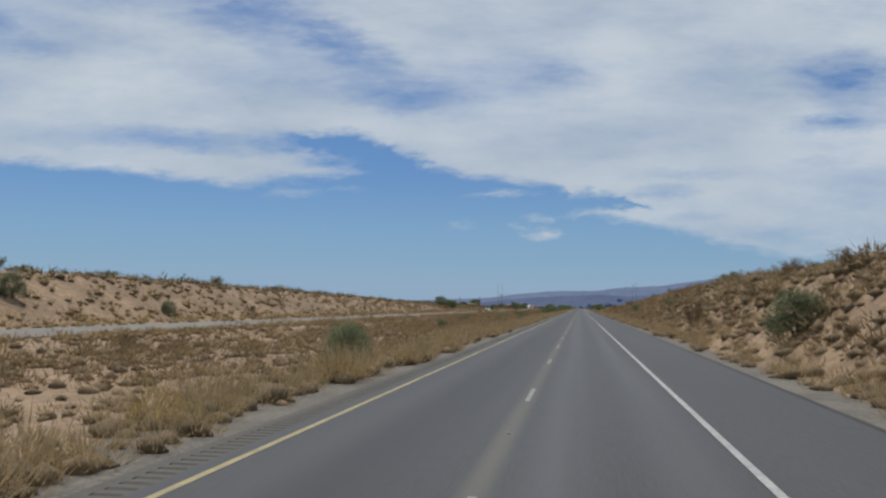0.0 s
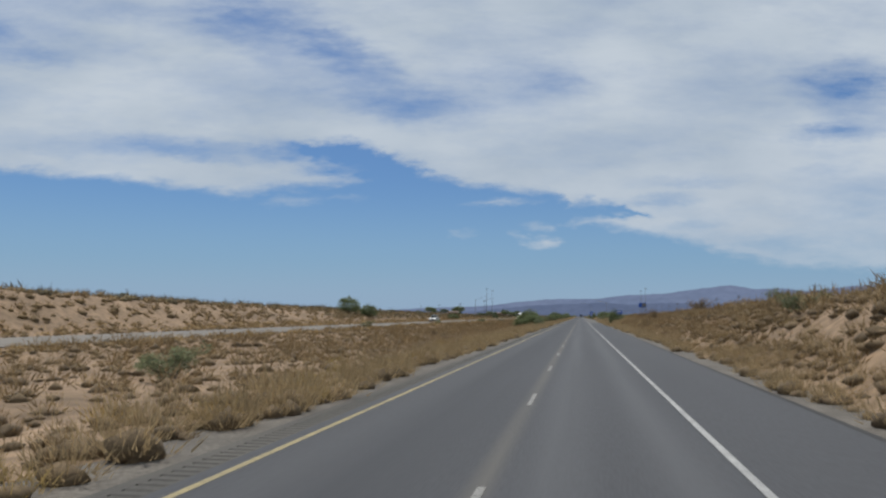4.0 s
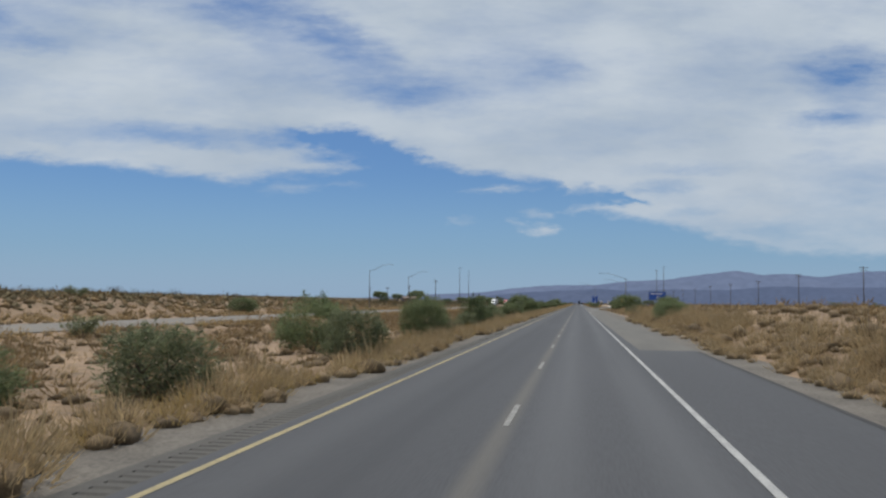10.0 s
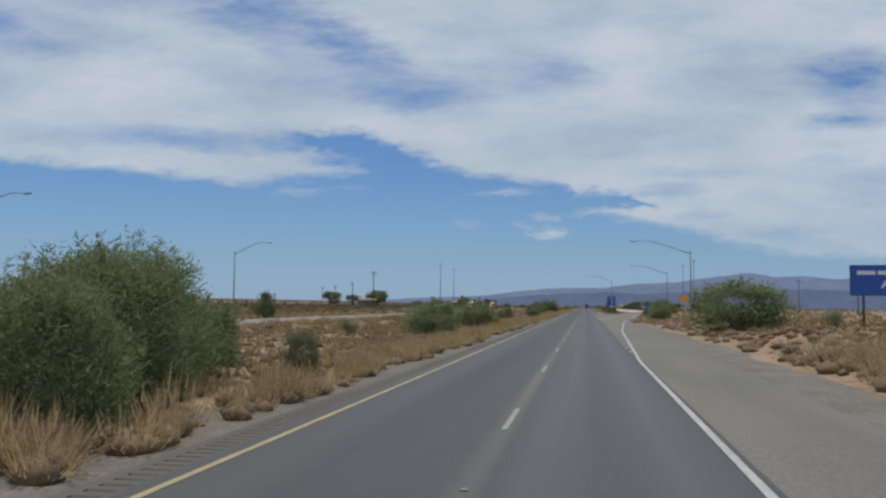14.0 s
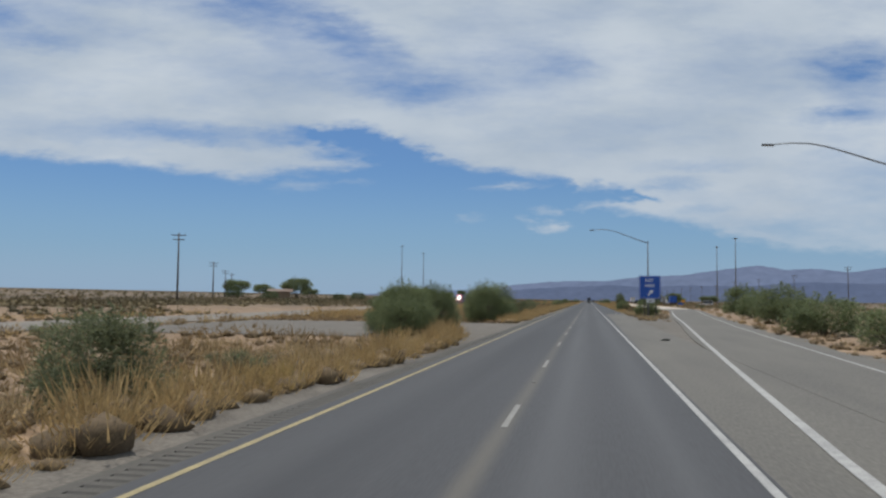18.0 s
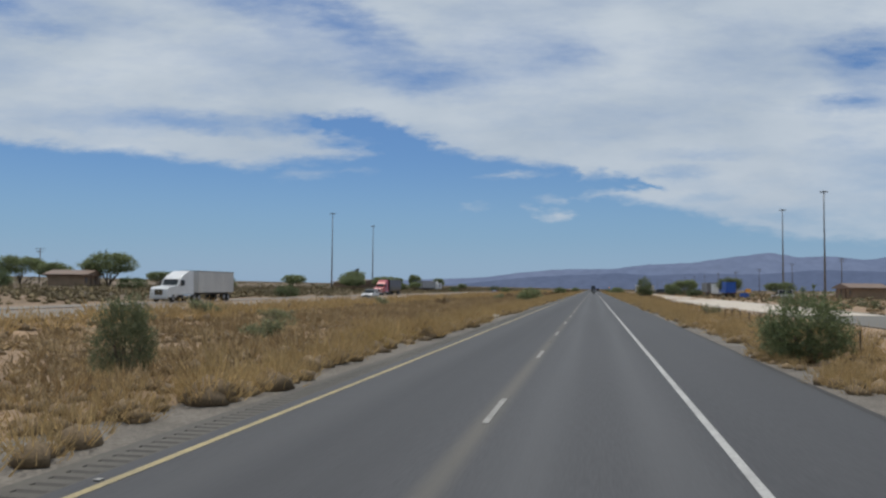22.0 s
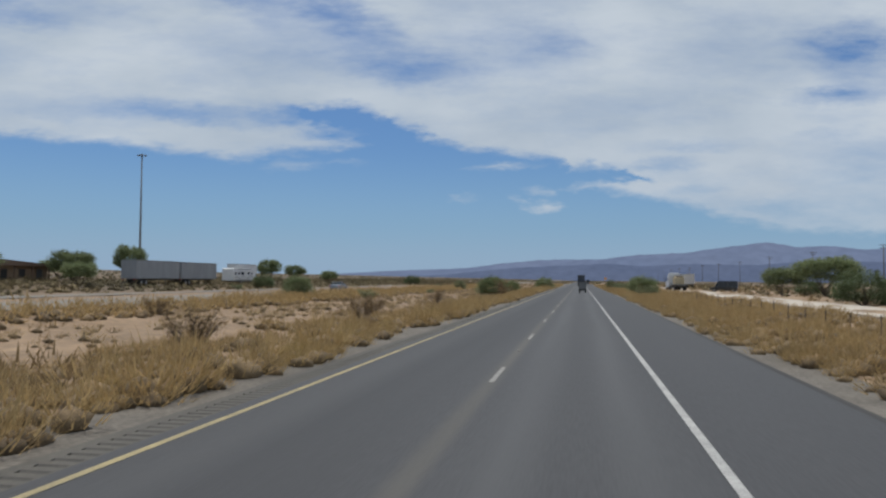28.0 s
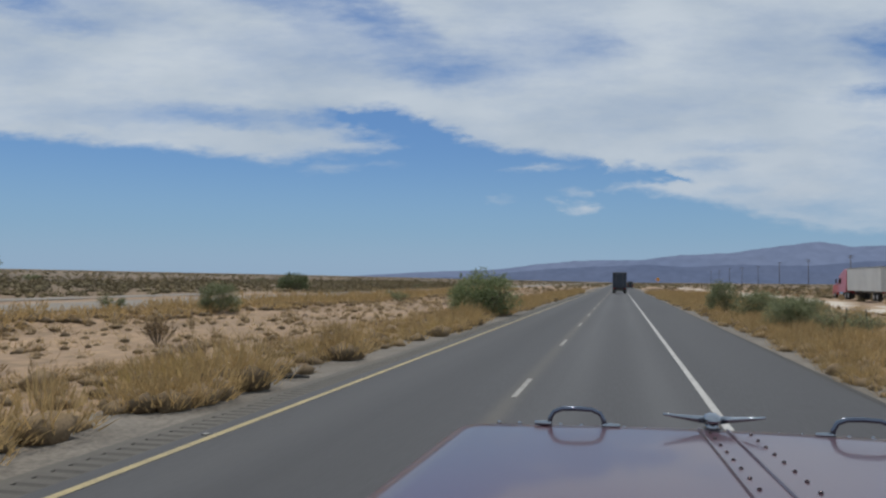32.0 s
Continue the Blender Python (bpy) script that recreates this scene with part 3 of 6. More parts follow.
def ribbon(name, stations, x0, x1, z, material, thick=0.0, label="", category="road", parent=None):
    """A flat strip along the road: x0 and x1 are numbers or lists, one for each y station."""
    n = len(stations)
    a = x0 if isinstance(x0, (list, tuple)) else [x0] * n
    b = x1 if isinstance(x1, (list, tuple)) else [x1] * n
    v, f = [], []
    for k in range(n):
        v += [(a[k], stations[k], z - thick), (a[k], stations[k], z), (b[k], stations[k], z), (b[k], stations[k], z - thick)]
        if k:
            o, p = 4 * k, 4 * k - 4
            f += [(p + 1, p + 2, o + 2, o + 1)]
            if thick:
                f += [(p, p + 1, o + 1, o), (p + 2, p + 3, o + 3, o + 2)]
    if thick:
        f += [(0, 3, 2, 1), (4 * n - 4, 4 * n - 3, 4 * n - 2, 4 * n - 1)]
    ob = mesh_ob(name, v, f, [material], parent)
    if not parent:
        tagged(ob, label, category, kind="structure")
    return ob


def frange(a, b, s):
    return list(np.arange(a, b, s)) + [b]


RUMBLE = (-5.45, -5.02)
long_run = frange(-120, 1400, 40) + [1700, 2200, 3000, Y_END]
make_ground()
road = ribbon("road", long_run, RUMBLE[1], 2.4, 0.0, M["road"], 0.25, "blue-grey asphalt carriageway with polished wheel paths")
ribbon("right_shoulder", frange(-120, 371.5, 40), 2.4, EDGE_R, 0.0, M["asphalt"], 0.25, "dark asphalt shoulder beside the lane")
py = frange(371.5, 728.6, 20)
pale_in = [float(np.interp(y, [371, 440, 500, 640, 700, 729], [2.8, 2.55, 2.4, 2.4, 2.8, 2.8])) for y in py]
ribbon("pale_shoulder", py, pale_in, EDGE_R, 0.0, M["exit_pale"], 0.25, "pale old pavement of the exit lane")
ribbon("lane_edge_strip", py, 2.4, [x + 0.001 for x in pale_in], -0.002, M["road"], 0.2, "dark asphalt strip outside the edge line")
ribbon("right_shoulder_far", frange(728.6, 1400, 40) + [1700, 2200, 3000, Y_END], 2.4, EDGE_R, 0.0, M["fresh"], 0.25, "dark asphalt shoulder beside the lane")
ribbon("left_shoulder", long_run, EDGE_L, RUMBLE[0], 0.0, M["shoulder"], 0.25, "narrow worn shoulder along the median")
ribbon("far_carriageway", long_run, OPP[0], OPP[1], 0.02, M["far_lane"], 0.3, "pale grey carriageway across the median")
# gravel strips that edge the pavement
gy = frange(-120, 1400, 2.5)
wav = [0.35 * math.sin(y * 0.31) + 0.25 * math.sin(y * 0.83 + 1) for y in gy]
ribbon("left_gravel", gy, [-7.2 + 0.8 * w for w in wav], EDGE_L, -0.035, M["gravel"], 0.2, "grey gravel strip along the pavement edge", "gravel")
ribbon("right_gravel", gy, EDGE_R, [max(7.6 if 430 < y < 590 else 6.9, float(np.interp(y, RAMP_Y, RAMP_R, left=0, right=0)) + 1.6) + w if y < 730 else 6.7 + w * 0.6 for y, w in zip(gy, wav)], -0.035, M["gravel"], 0.2, "grey gravel strip along the pavement edge", "gravel")
for y0, y1 in ((-120, 371), (730, 1400)):
    ribbon("edge_seal", frange(y0, y1, 25), EDGE_R - 0.17, EDGE_R - 0.003, 0.004, M["tar"], 0.0, "dark tarred edge of the shoulder", "road")
# graded gravel crossing in the median
cy = frange(647, 675, 2)
ribbon("median_crossing", cy, [-32.0] * len(cy), [-6.2] * len(cy), -0.03, M["gravel"], 0.03, "graded gravel crossing through the median", "gravel")
# exit ramp and its rest-area road
ry = frange(560, 900, 8)
ribbon("exit_ramp", ry, [max(EDGE_R - 0.02, float(np.interp(y, RAMP_Y, RAMP_L)) - 0.5) if y > 640 else EDGE_R for y in ry], [float(np.interp(y, RAMP_Y, RAMP_R)) + 1.0 if np.interp(y, RAMP_Y, RAMP_R) > 4.6 else EDGE_R + 0.02 for y in ry], 0.006, M["exit_pale"], 0.2, "pale exit ramp curving away to the rest area")
sy = frange(812, 1400, 28)
ribbon("rest_area_road", sy, [float(np.interp(y, REST_Y, REST_L)) for y in sy], [float(np.interp(y, REST_Y, REST_R)) for y in sy], 0.012, M["concrete"], 0.2, "pale concrete road past the rest area")
# painted lines
yellow = ribbon("yellow_line", long_run, YELLOW - 0.06, YELLOW + 0.06, 0.006, M["yellow"], label="faded yellow edge line", category="road marking")
w1 = frange(-120, 500, 20) + [540, 584, 617, 630, 655, 675, 717, 780]
wx = [2.27 if y < 500 else float(np.interp(y, RAMP_Y, RAMP_R)) for y in w1]
ribbon("white_line", w1, [x - 0.065 for x in wx], [x + 0.065 for x in wx], 0.012, M["white"], label="white edge line that swings out along the ramp", category="road marking")
ribbon("white_line_far", frange(597, 1400, 30) + [1700, 2200, 3000, Y_END], WHITE - 0.065, WHITE + 0.065, 0.006, M["white"], label="white edge line of the through lane", category="road marking")
gl = [594, 604, 614, 623, 633, 644, 655, 669, 682, 700, 717, 748, 780]
gx_ = [2.4, 3.0, 3.6, 4.3, 5.1, 6.0, 6.9, 8.1, 9.2, 10.6, 11.9, 14.7, 17.6]
ribbon("gore_line", gl, [x - 0.1 for x in gx_], [x + 0.1 for x in gx_], 0.012, M["white"], label="broad white line of the ramp's gore", category="road marking")


def dashes():
    d = thing("lane_dashes", "worn white lane dashes between the two lanes", "road marking", kind="structure")
    bm = bmesh.new()
    for s in range(3):
        box(bm, -0.055, 0.055, -1.45 + s * 0.97, -1.45 + (s + 1) * 0.97, 0, 0.004)
    base = part("dash", bm, M["dash"], d, at=Matrix.Translation((DASH, 7.7 - 12.19 * 3, 0.006)))
    for k in range(-2, 120):
        o = base.copy()
        scene.collection.objects.link(o)
        o.location = (DASH, 7.7 + 12.19 * k, 0.006)
    dots = thing("exit_dots", "short white dots across the mouth of the exit", "road marking", kind="structure")
    base = part("dot", boxed(-0.06, 0.06, -0.45, 0.45, 0, 0.006), M["white"], dots, at=Matrix.Translation((WHITE, 507, 0.004)))
    for k in range(1, 24):
        o = base.copy()
        scene.collection.objects.link(o)
        o.location = (WHITE, 507 + 3.7 * k, 0.004)
    studs = thing("lane_studs", "small white reflective road studs", "road marking", kind="structure")
    base = part("stud", boxed(-0.045, 0.045, -0.045, 0.045, 0, 0.016, 0.006), M["dash"], studs, at=Matrix.Translation((DASH, 13.8, 0.004)))
    for k in range(1, 46):
        o = base.copy()
        scene.collection.objects.link(o)
        o.location = (DASH if k % 2 else YELLOW - 0.15, 13.8 + 24.38 * k, 0.004)


def rumble():
    """Milled grooves in the shoulder, each a shallow trough."""
    v, f, idx = [], [], []
    a, b = RUMBLE
    y, k = -20.0, 0
    prof = [(0.0, 0.0), (0.16, 0.0), (0.19, -0.012), (0.225, -0.018), (0.26, -0.012), (0.29, 0.0)]
    ys = []
    while y < 1250:
        ys += [(y + p, z) for p, z in prof]
        y += 0.30
    ys.append((Y_END, 0.0))
    for yy, z in ys:
        v += [(a, yy, z), (a + 0.06, yy, z if z else 0), (b - 0.06, yy, z), (b, yy, 0.0)]
    n = len(ys)
    for k in range(n - 1):
        deep = ys[k][1] < 0 or ys[k + 1][1] < 0
        for j in range(3):
            f.append((4 * k + j, 4 * k + j + 1, 4 * k + j + 5, 4 * k + j + 4))
            # trough faces get the darker tone that paints their shade
            idx.append(1 if deep and j < 2 else 0)
    ob = mesh_ob("rumble_strip", v, f, [M["shoulder"], M["groove"]], idx=idx)
    tagged(ob, "milled rumble strip with dark grooves", "rumble strip", kind="structure")


def ridge(name, dist, profile, depth, material, label, seed):
    """A long mountain ridge across the road; profile: rows of x, height."""
    xs = np.arange(profile[0][0], profile[-1][0], 22.0)
    top = np.interp(xs, *zip(*profile)) * 0.94
    rng = np.random.RandomState(seed)
    jag = np.interp(xs, xs[::7], rng.randn(len(xs[::7]))) * 5.0 + rng.randn(len(xs)) * 1.0
    top = np.maximum(1.0, top + jag * np.clip(top / 90, 0.1, 1))
    rows = [(0, 0.0), (0.12, 0.16), (0.3, 0.38), (0.5, 0.6), (0.75, 0.85), (1, 1.0), (1.5, 0.5), (2, 0.0)]
    v, f = [], []
    for fr, h in rows:
        w = np.interp(xs, xs[::4], rng.randn(len(xs[::4]))) * 26 * (0 < fr < 1)
        v += [(x, dist + depth * fr + q, z * h * (1 + 0.08 * math.sin(x * 0.021 + fr * 9) * (0 < fr < 1)) - 2) for x, z, q in zip(xs, top, w)]
    n = len(xs)
    for r in range(len(rows) - 1):
        for k in range(n - 1):
            f.append((r * n + k, r * n + k + 1, (r + 1) * n + k + 1, (r + 1) * n + k))
    tagged(mesh_ob(name, v, f, [material], smooth=True), label, "mountains", kind="structure")


dashes()
rumble()
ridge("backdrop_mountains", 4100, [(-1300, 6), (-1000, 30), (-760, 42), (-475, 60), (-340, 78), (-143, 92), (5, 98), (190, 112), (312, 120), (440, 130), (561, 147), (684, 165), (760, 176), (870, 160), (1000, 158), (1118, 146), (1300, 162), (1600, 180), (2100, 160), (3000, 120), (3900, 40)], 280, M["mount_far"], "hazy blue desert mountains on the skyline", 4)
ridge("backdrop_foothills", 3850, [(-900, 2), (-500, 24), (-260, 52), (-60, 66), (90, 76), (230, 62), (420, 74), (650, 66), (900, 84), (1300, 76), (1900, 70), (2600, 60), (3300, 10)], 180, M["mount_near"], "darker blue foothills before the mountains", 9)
ribbon("left_ramp", [690, 760, 825, 900, 960, 1180], [-44.6, -49.5, -54.0, -57.0, -57.5, -57.5], [-44.4, -45.0, -49.0, -52.0, -52.0, -52.0], 0.0, M["far_lane"], 0.3, "pale rest-area road across the median")
tagged(bpy.data.objects["left_ramp"], kind="structure")
# ---- plants ----
rng = np.random.RandomState(7)


def leaves(count, size, shape, seed, thin=0.45):
    """Small pointed leaf sprays; shape(r) gives the centre and outward way of each."""
    r = np.random.RandomState(seed)
    v, f = [], []
    for _ in range(count):
        c, d = shape(r)
        c, d = Vector(c), Vector(d) + Vector(r.normal(0, 0.6, 3))
        d.normalize()
        s = d.cross(Vector(r.normal(0, 1, 3)))
        if s.length < 1e-3:
            continue
        s.normalize()
        L = size * r.uniform(0.6, 1.4)
        k = len(v)
        v += [tuple(c - d * L * 0.5 + s * L * thin * 0.5), tuple(c - d * L * 0.4 - s * L * thin * 0.5), tuple(c + d * L * 0.7)]
        f += [(k, k + 1, k + 2)]
    return np.array(v), np.array(f)


def scatter(name, templates, places, material, label, category):
    """Merges turned and scaled copies of the templates into one mesh. places: x, y, scale, height factor."""
    shade_thatch = templates is not MID and templates is not FAR
    vs, fs, inner, off = [], [], [], 0
    r = np.random.RandomState(len(places))
    z = land(places[:, 0], places[:, 1])
    for (x, y, s, hf), zz in zip(places, z):
        tv, tf, heart = templates[r.randint(len(templates))]
        a = r.uniform(0, 2 * math.pi)
        ca, sa_ = math.cos(a) * s, math.sin(a) * s
        v = np.empty_like(tv)
        v[:, 0] = tv[:, 0] * ca - tv[:, 1] * sa_ + x
        v[:, 1] = tv[:, 0] * sa_ + tv[:, 1] * ca + y
        v[:, 2] = tv[:, 2] * s * hf + zz
        vs.append(v)
        fs.append(tf + off)
        inner.append(np.arange(len(tf)) < heart)
        off += len(tv)
    v, f = np.concatenate(vs), np.concatenate(fs)
    me = bpy.data.meshes.new(name)
    me.vertices.add(len(v))
    me.vertices.foreach_set("co", v.astype(np.float32).ravel())
    me.loops.add(len(f) * 3)
    me.loops.foreach_set("vertex_index", f.astype(np.int32).ravel())
    me.polygons.add(len(f))
    me.polygons.foreach_set("loop_start", np.arange(0, len(f) * 3, 3, dtype=np.int32))
    me.materials.append(material)
    # heart faces take the dark tone that paints each tuft's inner shade
    if shade_thatch:
        me.materials.append(M["shade_thatch"])
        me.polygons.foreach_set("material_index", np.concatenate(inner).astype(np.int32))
    me.update(calc_edges=True)
    return tagged(new(name, me), label, category, kind="stuff")


def cushion(rad, h, n, length, width, seed, lean=0.6, core=0.55):
    """A soft tuft: fine blades or twigs that stand out of a rounded body, narrower at its foot, over a small ragged heart."""
    r = np.random.RandomState(seed)
    ph = r.uniform(0, 6.28, 4)
    v, f = [], []

    def skin(a, e):
        k = 1 + 0.2 * math.sin(2 * a + ph[0]) + 0.16 * math.sin(3 * a + ph[1] + 2 * e) + 0.12 * math.sin(5 * a + ph[2] - 3 * e)
        return Vector((rad * k * math.cos(a) * math.cos(e), rad * k * math.sin(a) * math.cos(e), h * (1 + 0.5 * (k - 1)) * (0.16 + 0.84 * math.sin(e))))

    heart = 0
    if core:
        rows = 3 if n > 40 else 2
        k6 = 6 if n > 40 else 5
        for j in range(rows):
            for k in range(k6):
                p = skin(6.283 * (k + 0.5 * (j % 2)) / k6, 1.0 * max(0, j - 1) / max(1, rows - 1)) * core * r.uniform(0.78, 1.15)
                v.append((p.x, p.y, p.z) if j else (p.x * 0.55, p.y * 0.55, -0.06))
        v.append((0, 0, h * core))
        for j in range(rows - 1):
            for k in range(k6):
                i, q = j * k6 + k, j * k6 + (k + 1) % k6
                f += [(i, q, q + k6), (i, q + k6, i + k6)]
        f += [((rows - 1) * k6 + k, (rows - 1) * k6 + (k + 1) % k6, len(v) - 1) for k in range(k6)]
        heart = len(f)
    for _ in range(n):
        a, e = r.uniform(0, 6.28), math.asin(r.uniform(0.0, 1))
        p = skin(a, e) * (r.uniform(0.55, 0.92) if core else r.uniform(0.1, 0.88) ** 0.6)
        d = (skin(a, e).normalized() + Vector((0, 0, lean)) + Vector(r.normal(0, 0.3, 3))).normalized()
        s = d.cross(Vector(r.normal(0, 1, 3))).normalized() * width * r.uniform(0.6, 1.3)
        k = len(v)
        v += [tuple(p - s), tuple(p + s), tuple(p + d * length * r.uniform(0.5, 1.25))]
        f.append((k, k + 1, k + 2))
    return np.array(v), np.array(f), heart


TUFT = [cushion(0.36, 0.34, 52, 0.19, 0.0095, s, 0.8, 0.54) for s in range(7)]
BIGTUFT = [cushion(0.5, 0.5, 140, 0.25, 0.0088, 20 + s, 0.75, 0.54) for s in range(8)]
SCRUB = [cushion(0.42, 0.38, 50, 0.16, 0.010, 40 + s, 0.4, 0.6) for s in range(8)]
SOFT = [cushion(0.5, 0.4, 34, 0.26, 0.019, 90 + s, 0.6, 0.52) for s in range(7)]
MID = [cushion(0.46, 0.42, 17, 0.24, 0.032, 160 + s, 0.5, 0.66) for s in range(6)]
FAR = [cushion(0.6, 0.6, 7, 0.4, 0.12, 60 + s, 0.4, 0.8) for s in range(6)]


def clear_of_road(p, ramp=True):
    x, y = p[:, 0], p[:, 1]
    rr = np.where(y > 840, np.interp(y, REST_Y, REST_R), np.interp(y, RAMP_Y, RAMP_R, left=0)) + 1.2
    rl = np.where(y > 820, np.interp(y, REST_Y, REST_L), np.interp(y, RAMP_Y, RAMP_L, left=0)) - 0.9
    ok = ~((x > OPP[0] - 1.2) & (x < OPP[1] + 1.2))
    ok &= ~((y > 700) & (y < 1200) & (x > -58.5) & (x < -44))
    ok &= (x < EDGE_L - 0.4) | (x > EDGE_R + np.where(y > 735, 0.25, 0.5))
    ok &= ~((y > 440) & (y < 580) & (x > 0) & (x < 7.9))
    ok &= ~((y > 560) & (y < 1400) & (x < rr) & (x > rl))
    ok &= ~((y > 500) & (y <= 690) & (x > 0) & (x < rr))
    ok &= ~((y > 647) & (y < 675) & (x > -31) & (x < 0))
    return p[ok]


def field(n, x0, x1, y0, y1, s0, s1, seed, clump=0.5, cell=9.0):
    """Places for n plants, gathered in uneven patches."""
    r = np.random.RandomState(seed)
    m = int(n * 2.2)
    x, y = r.uniform(x0, x1, m), r.uniform(y0, y1, m)
    dens = 0.5 + 0.5 * np.sin(x / cell * 2.1 + 2 * np.sin(y / cell * 0.9 + seed)) * np.sin(y / cell * 1.7 + 1.5 * np.sin(x / cell + seed))
    keep = r.uniform(0, 1, m) < (1 - clump) + clump * dens
    p = np.stack([x, y, s0 + (s1 - s0) * r.beta(1.5, 3, m), r.uniform(0.75, 1.25, m)], -1)[keep][:n]
    return clear_of_road(p)


def verge(n, x, spread, y0, y1, s0, s1, seed):
    """Places along the pavement's edge, in uneven runs of large and small tufts."""
    r = np.random.RandomState(seed)
    y = np.sort(r.uniform(y0, y1, n))
    run = 0.5 + 0.3 * np.sin(y * 0.83 + seed) + 0.2 * np.sin(y * 2.1 + 2.7 * seed)
    base = x + 0.3 * np.sin(y * 0.21 + seed) + 0.2 * np.sin(y * 0.67)
    px = base + np.sign(x) * np.abs(r.normal(0, spread, n)) * (1.3 - 0.6 * run)
    size = s0 + (s1 - s0) * np.clip(r.uniform(0, 1, n) * (0.45 + 0.9 * run), 0, 1)
    keep = r.uniform(0, 1, n) < 0.45 + 0.75 * run
    return clear_of_road(np.stack([px, y, size, r.uniform(0.8, 1.3, n)], -1)[keep])


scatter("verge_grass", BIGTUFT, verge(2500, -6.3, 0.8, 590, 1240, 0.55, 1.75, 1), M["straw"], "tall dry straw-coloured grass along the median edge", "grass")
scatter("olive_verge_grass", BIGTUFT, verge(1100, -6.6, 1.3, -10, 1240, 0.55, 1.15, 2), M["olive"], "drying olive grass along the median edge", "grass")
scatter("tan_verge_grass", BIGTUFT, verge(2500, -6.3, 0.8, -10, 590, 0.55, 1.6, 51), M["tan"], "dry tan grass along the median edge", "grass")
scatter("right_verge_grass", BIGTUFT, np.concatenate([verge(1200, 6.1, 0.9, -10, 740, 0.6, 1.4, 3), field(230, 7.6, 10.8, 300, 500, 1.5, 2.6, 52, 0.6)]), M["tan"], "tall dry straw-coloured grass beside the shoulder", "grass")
scatter("verge_scrub", SCRUB, verge(1100, -6.5, 1.2, -10, 1240, 0.6, 1.2, 4), M["scrub"], "brown dry scrub along the verge", "scrub")
scatter("right_verge_scrub", SCRUB, verge(800, 7.0, 1.6, -10, 1240, 0.7, 1.4, 5), M["scrub"], "brown dry scrub along the verge", "scrub")
scatter("median_scrub", SCRUB, np.concatenate([field(2400, -14.5, -8.2, -10, 690, 0.5, 1.7, 6), field(900, -14.5, -8.2, 690, 1330, 0.6, 1.9, 26, 0.8)]), M["scrub"], "low brown scrub over the sandy median", "scrub")
scatter("far_median_scrub", SOFT, np.concatenate([field(5200, -33, -13.5, -10, 690, 0.7, 2.2, 16), field(1300, -33, -13.5, 690, 1330, 0.5, 1.6, 36, 0.8)]), M["scrub"], "low brown scrub near the other carriageway", "scrub")
scatter("median_grass", TUFT, field(2200, -33, -8.5, -10, 1330, 0.5, 1.3, 7, 0.9, 14), M["tan"], "dry grass tufts in the median", "grass")
scatter("bank_scrub", SCRUB, np.concatenate([field(2400, 8.2, 15, -10, 560, 0.6, 1.9, 8, 0.3), field(1400, 8.3, 15, 560, 1330, 0.5, 1.6, 28)]), M["scrub"], "brown scrub on the sandy ground beyond the shoulder", "scrub")
scatter("bank_grass", TUFT, field(1700, 8.2, 16, -10, 1330, 0.5, 1.1, 18, 0.8, 12), M["tan"], "dry grass on the bank beyond the shoulder", "grass")
scatter("outer_scrub", MID, np.concatenate([field(3600, 13, 34, -10, 620, 0.7, 2.1, 17, 0.3), field(3000, 14, 90, 560, 1330, 0.7, 1.9, 27)]), M["scrub"], "brown scrub over the plain", "scrub")
scatter("left_scrub", MID, field(6000, -70, -46, -10, 620, 0.7, 2.2, 9, 0.4), M["scrub"], "brown scrub beyond the other carriageway", "scrub")
scatter("left_belt_scrub", MID, field(6500, -90, -46, 560, 1400, 1.0, 2.7, 29, 0.5), M["farscrub"], "olive-brown scrub beyond the other carriageway", "scrub")
scatter("median_tufts", SOFT, np.concatenate([field(1500, -26, -9, 685, 930, 0.8, 1.9, 71, 0.75, 10), field(900, -26, -9, 930, 1200, 0.5, 1.5, 72, 0.8, 12), field(700, -20, -8.5, 540, 645, 0.7, 1.7, 75, 0.7, 9), field(1400, -24, -8.5, -10, 540, 0.5, 1.3, 76, 0.8, 9)]), M["tan"], "dry tan tufts thick over the median", "grass")
scatter("median_brown_tufts", SOFT, np.concatenate([field(2100, -26, -8, 685, 960, 0.8, 2.1, 73, 0.7, 8), field(600, -24, -8.5, -10, 690, 0.9, 2.0, 74, 0.6, 8)]), M["scrub"], "brown dry scrub over the median", "scrub")
scatter("left_plain_scrub", MID, field(4500, -150, -64, -10, 1400, 0.8, 2.4, 19), M["farscrub"], "dark scrub over the rising plain", "scrub")
scatter("far_scrub_left", FAR, field(5000, -700, -120, 0, 2600, 1.0, 2.4, 10, 0.6, 60), M["farscrub"], "distant dark scrub over the plain", "scrub")
scatter("far_scrub_right", FAR, field(3000, 60, 600, 350, 2600, 1.0, 2.4, 11, 0.6, 60), M["farscrub"], "distant dark scrub over the plain", "scrub")
scatter("far_scrub_ahead", FAR, field(2600, -120, 70, 1330, 2600, 0.9, 2.2, 12, 0.6, 40), M["farscrub"], "distant dark scrub beside the road", "scrub")

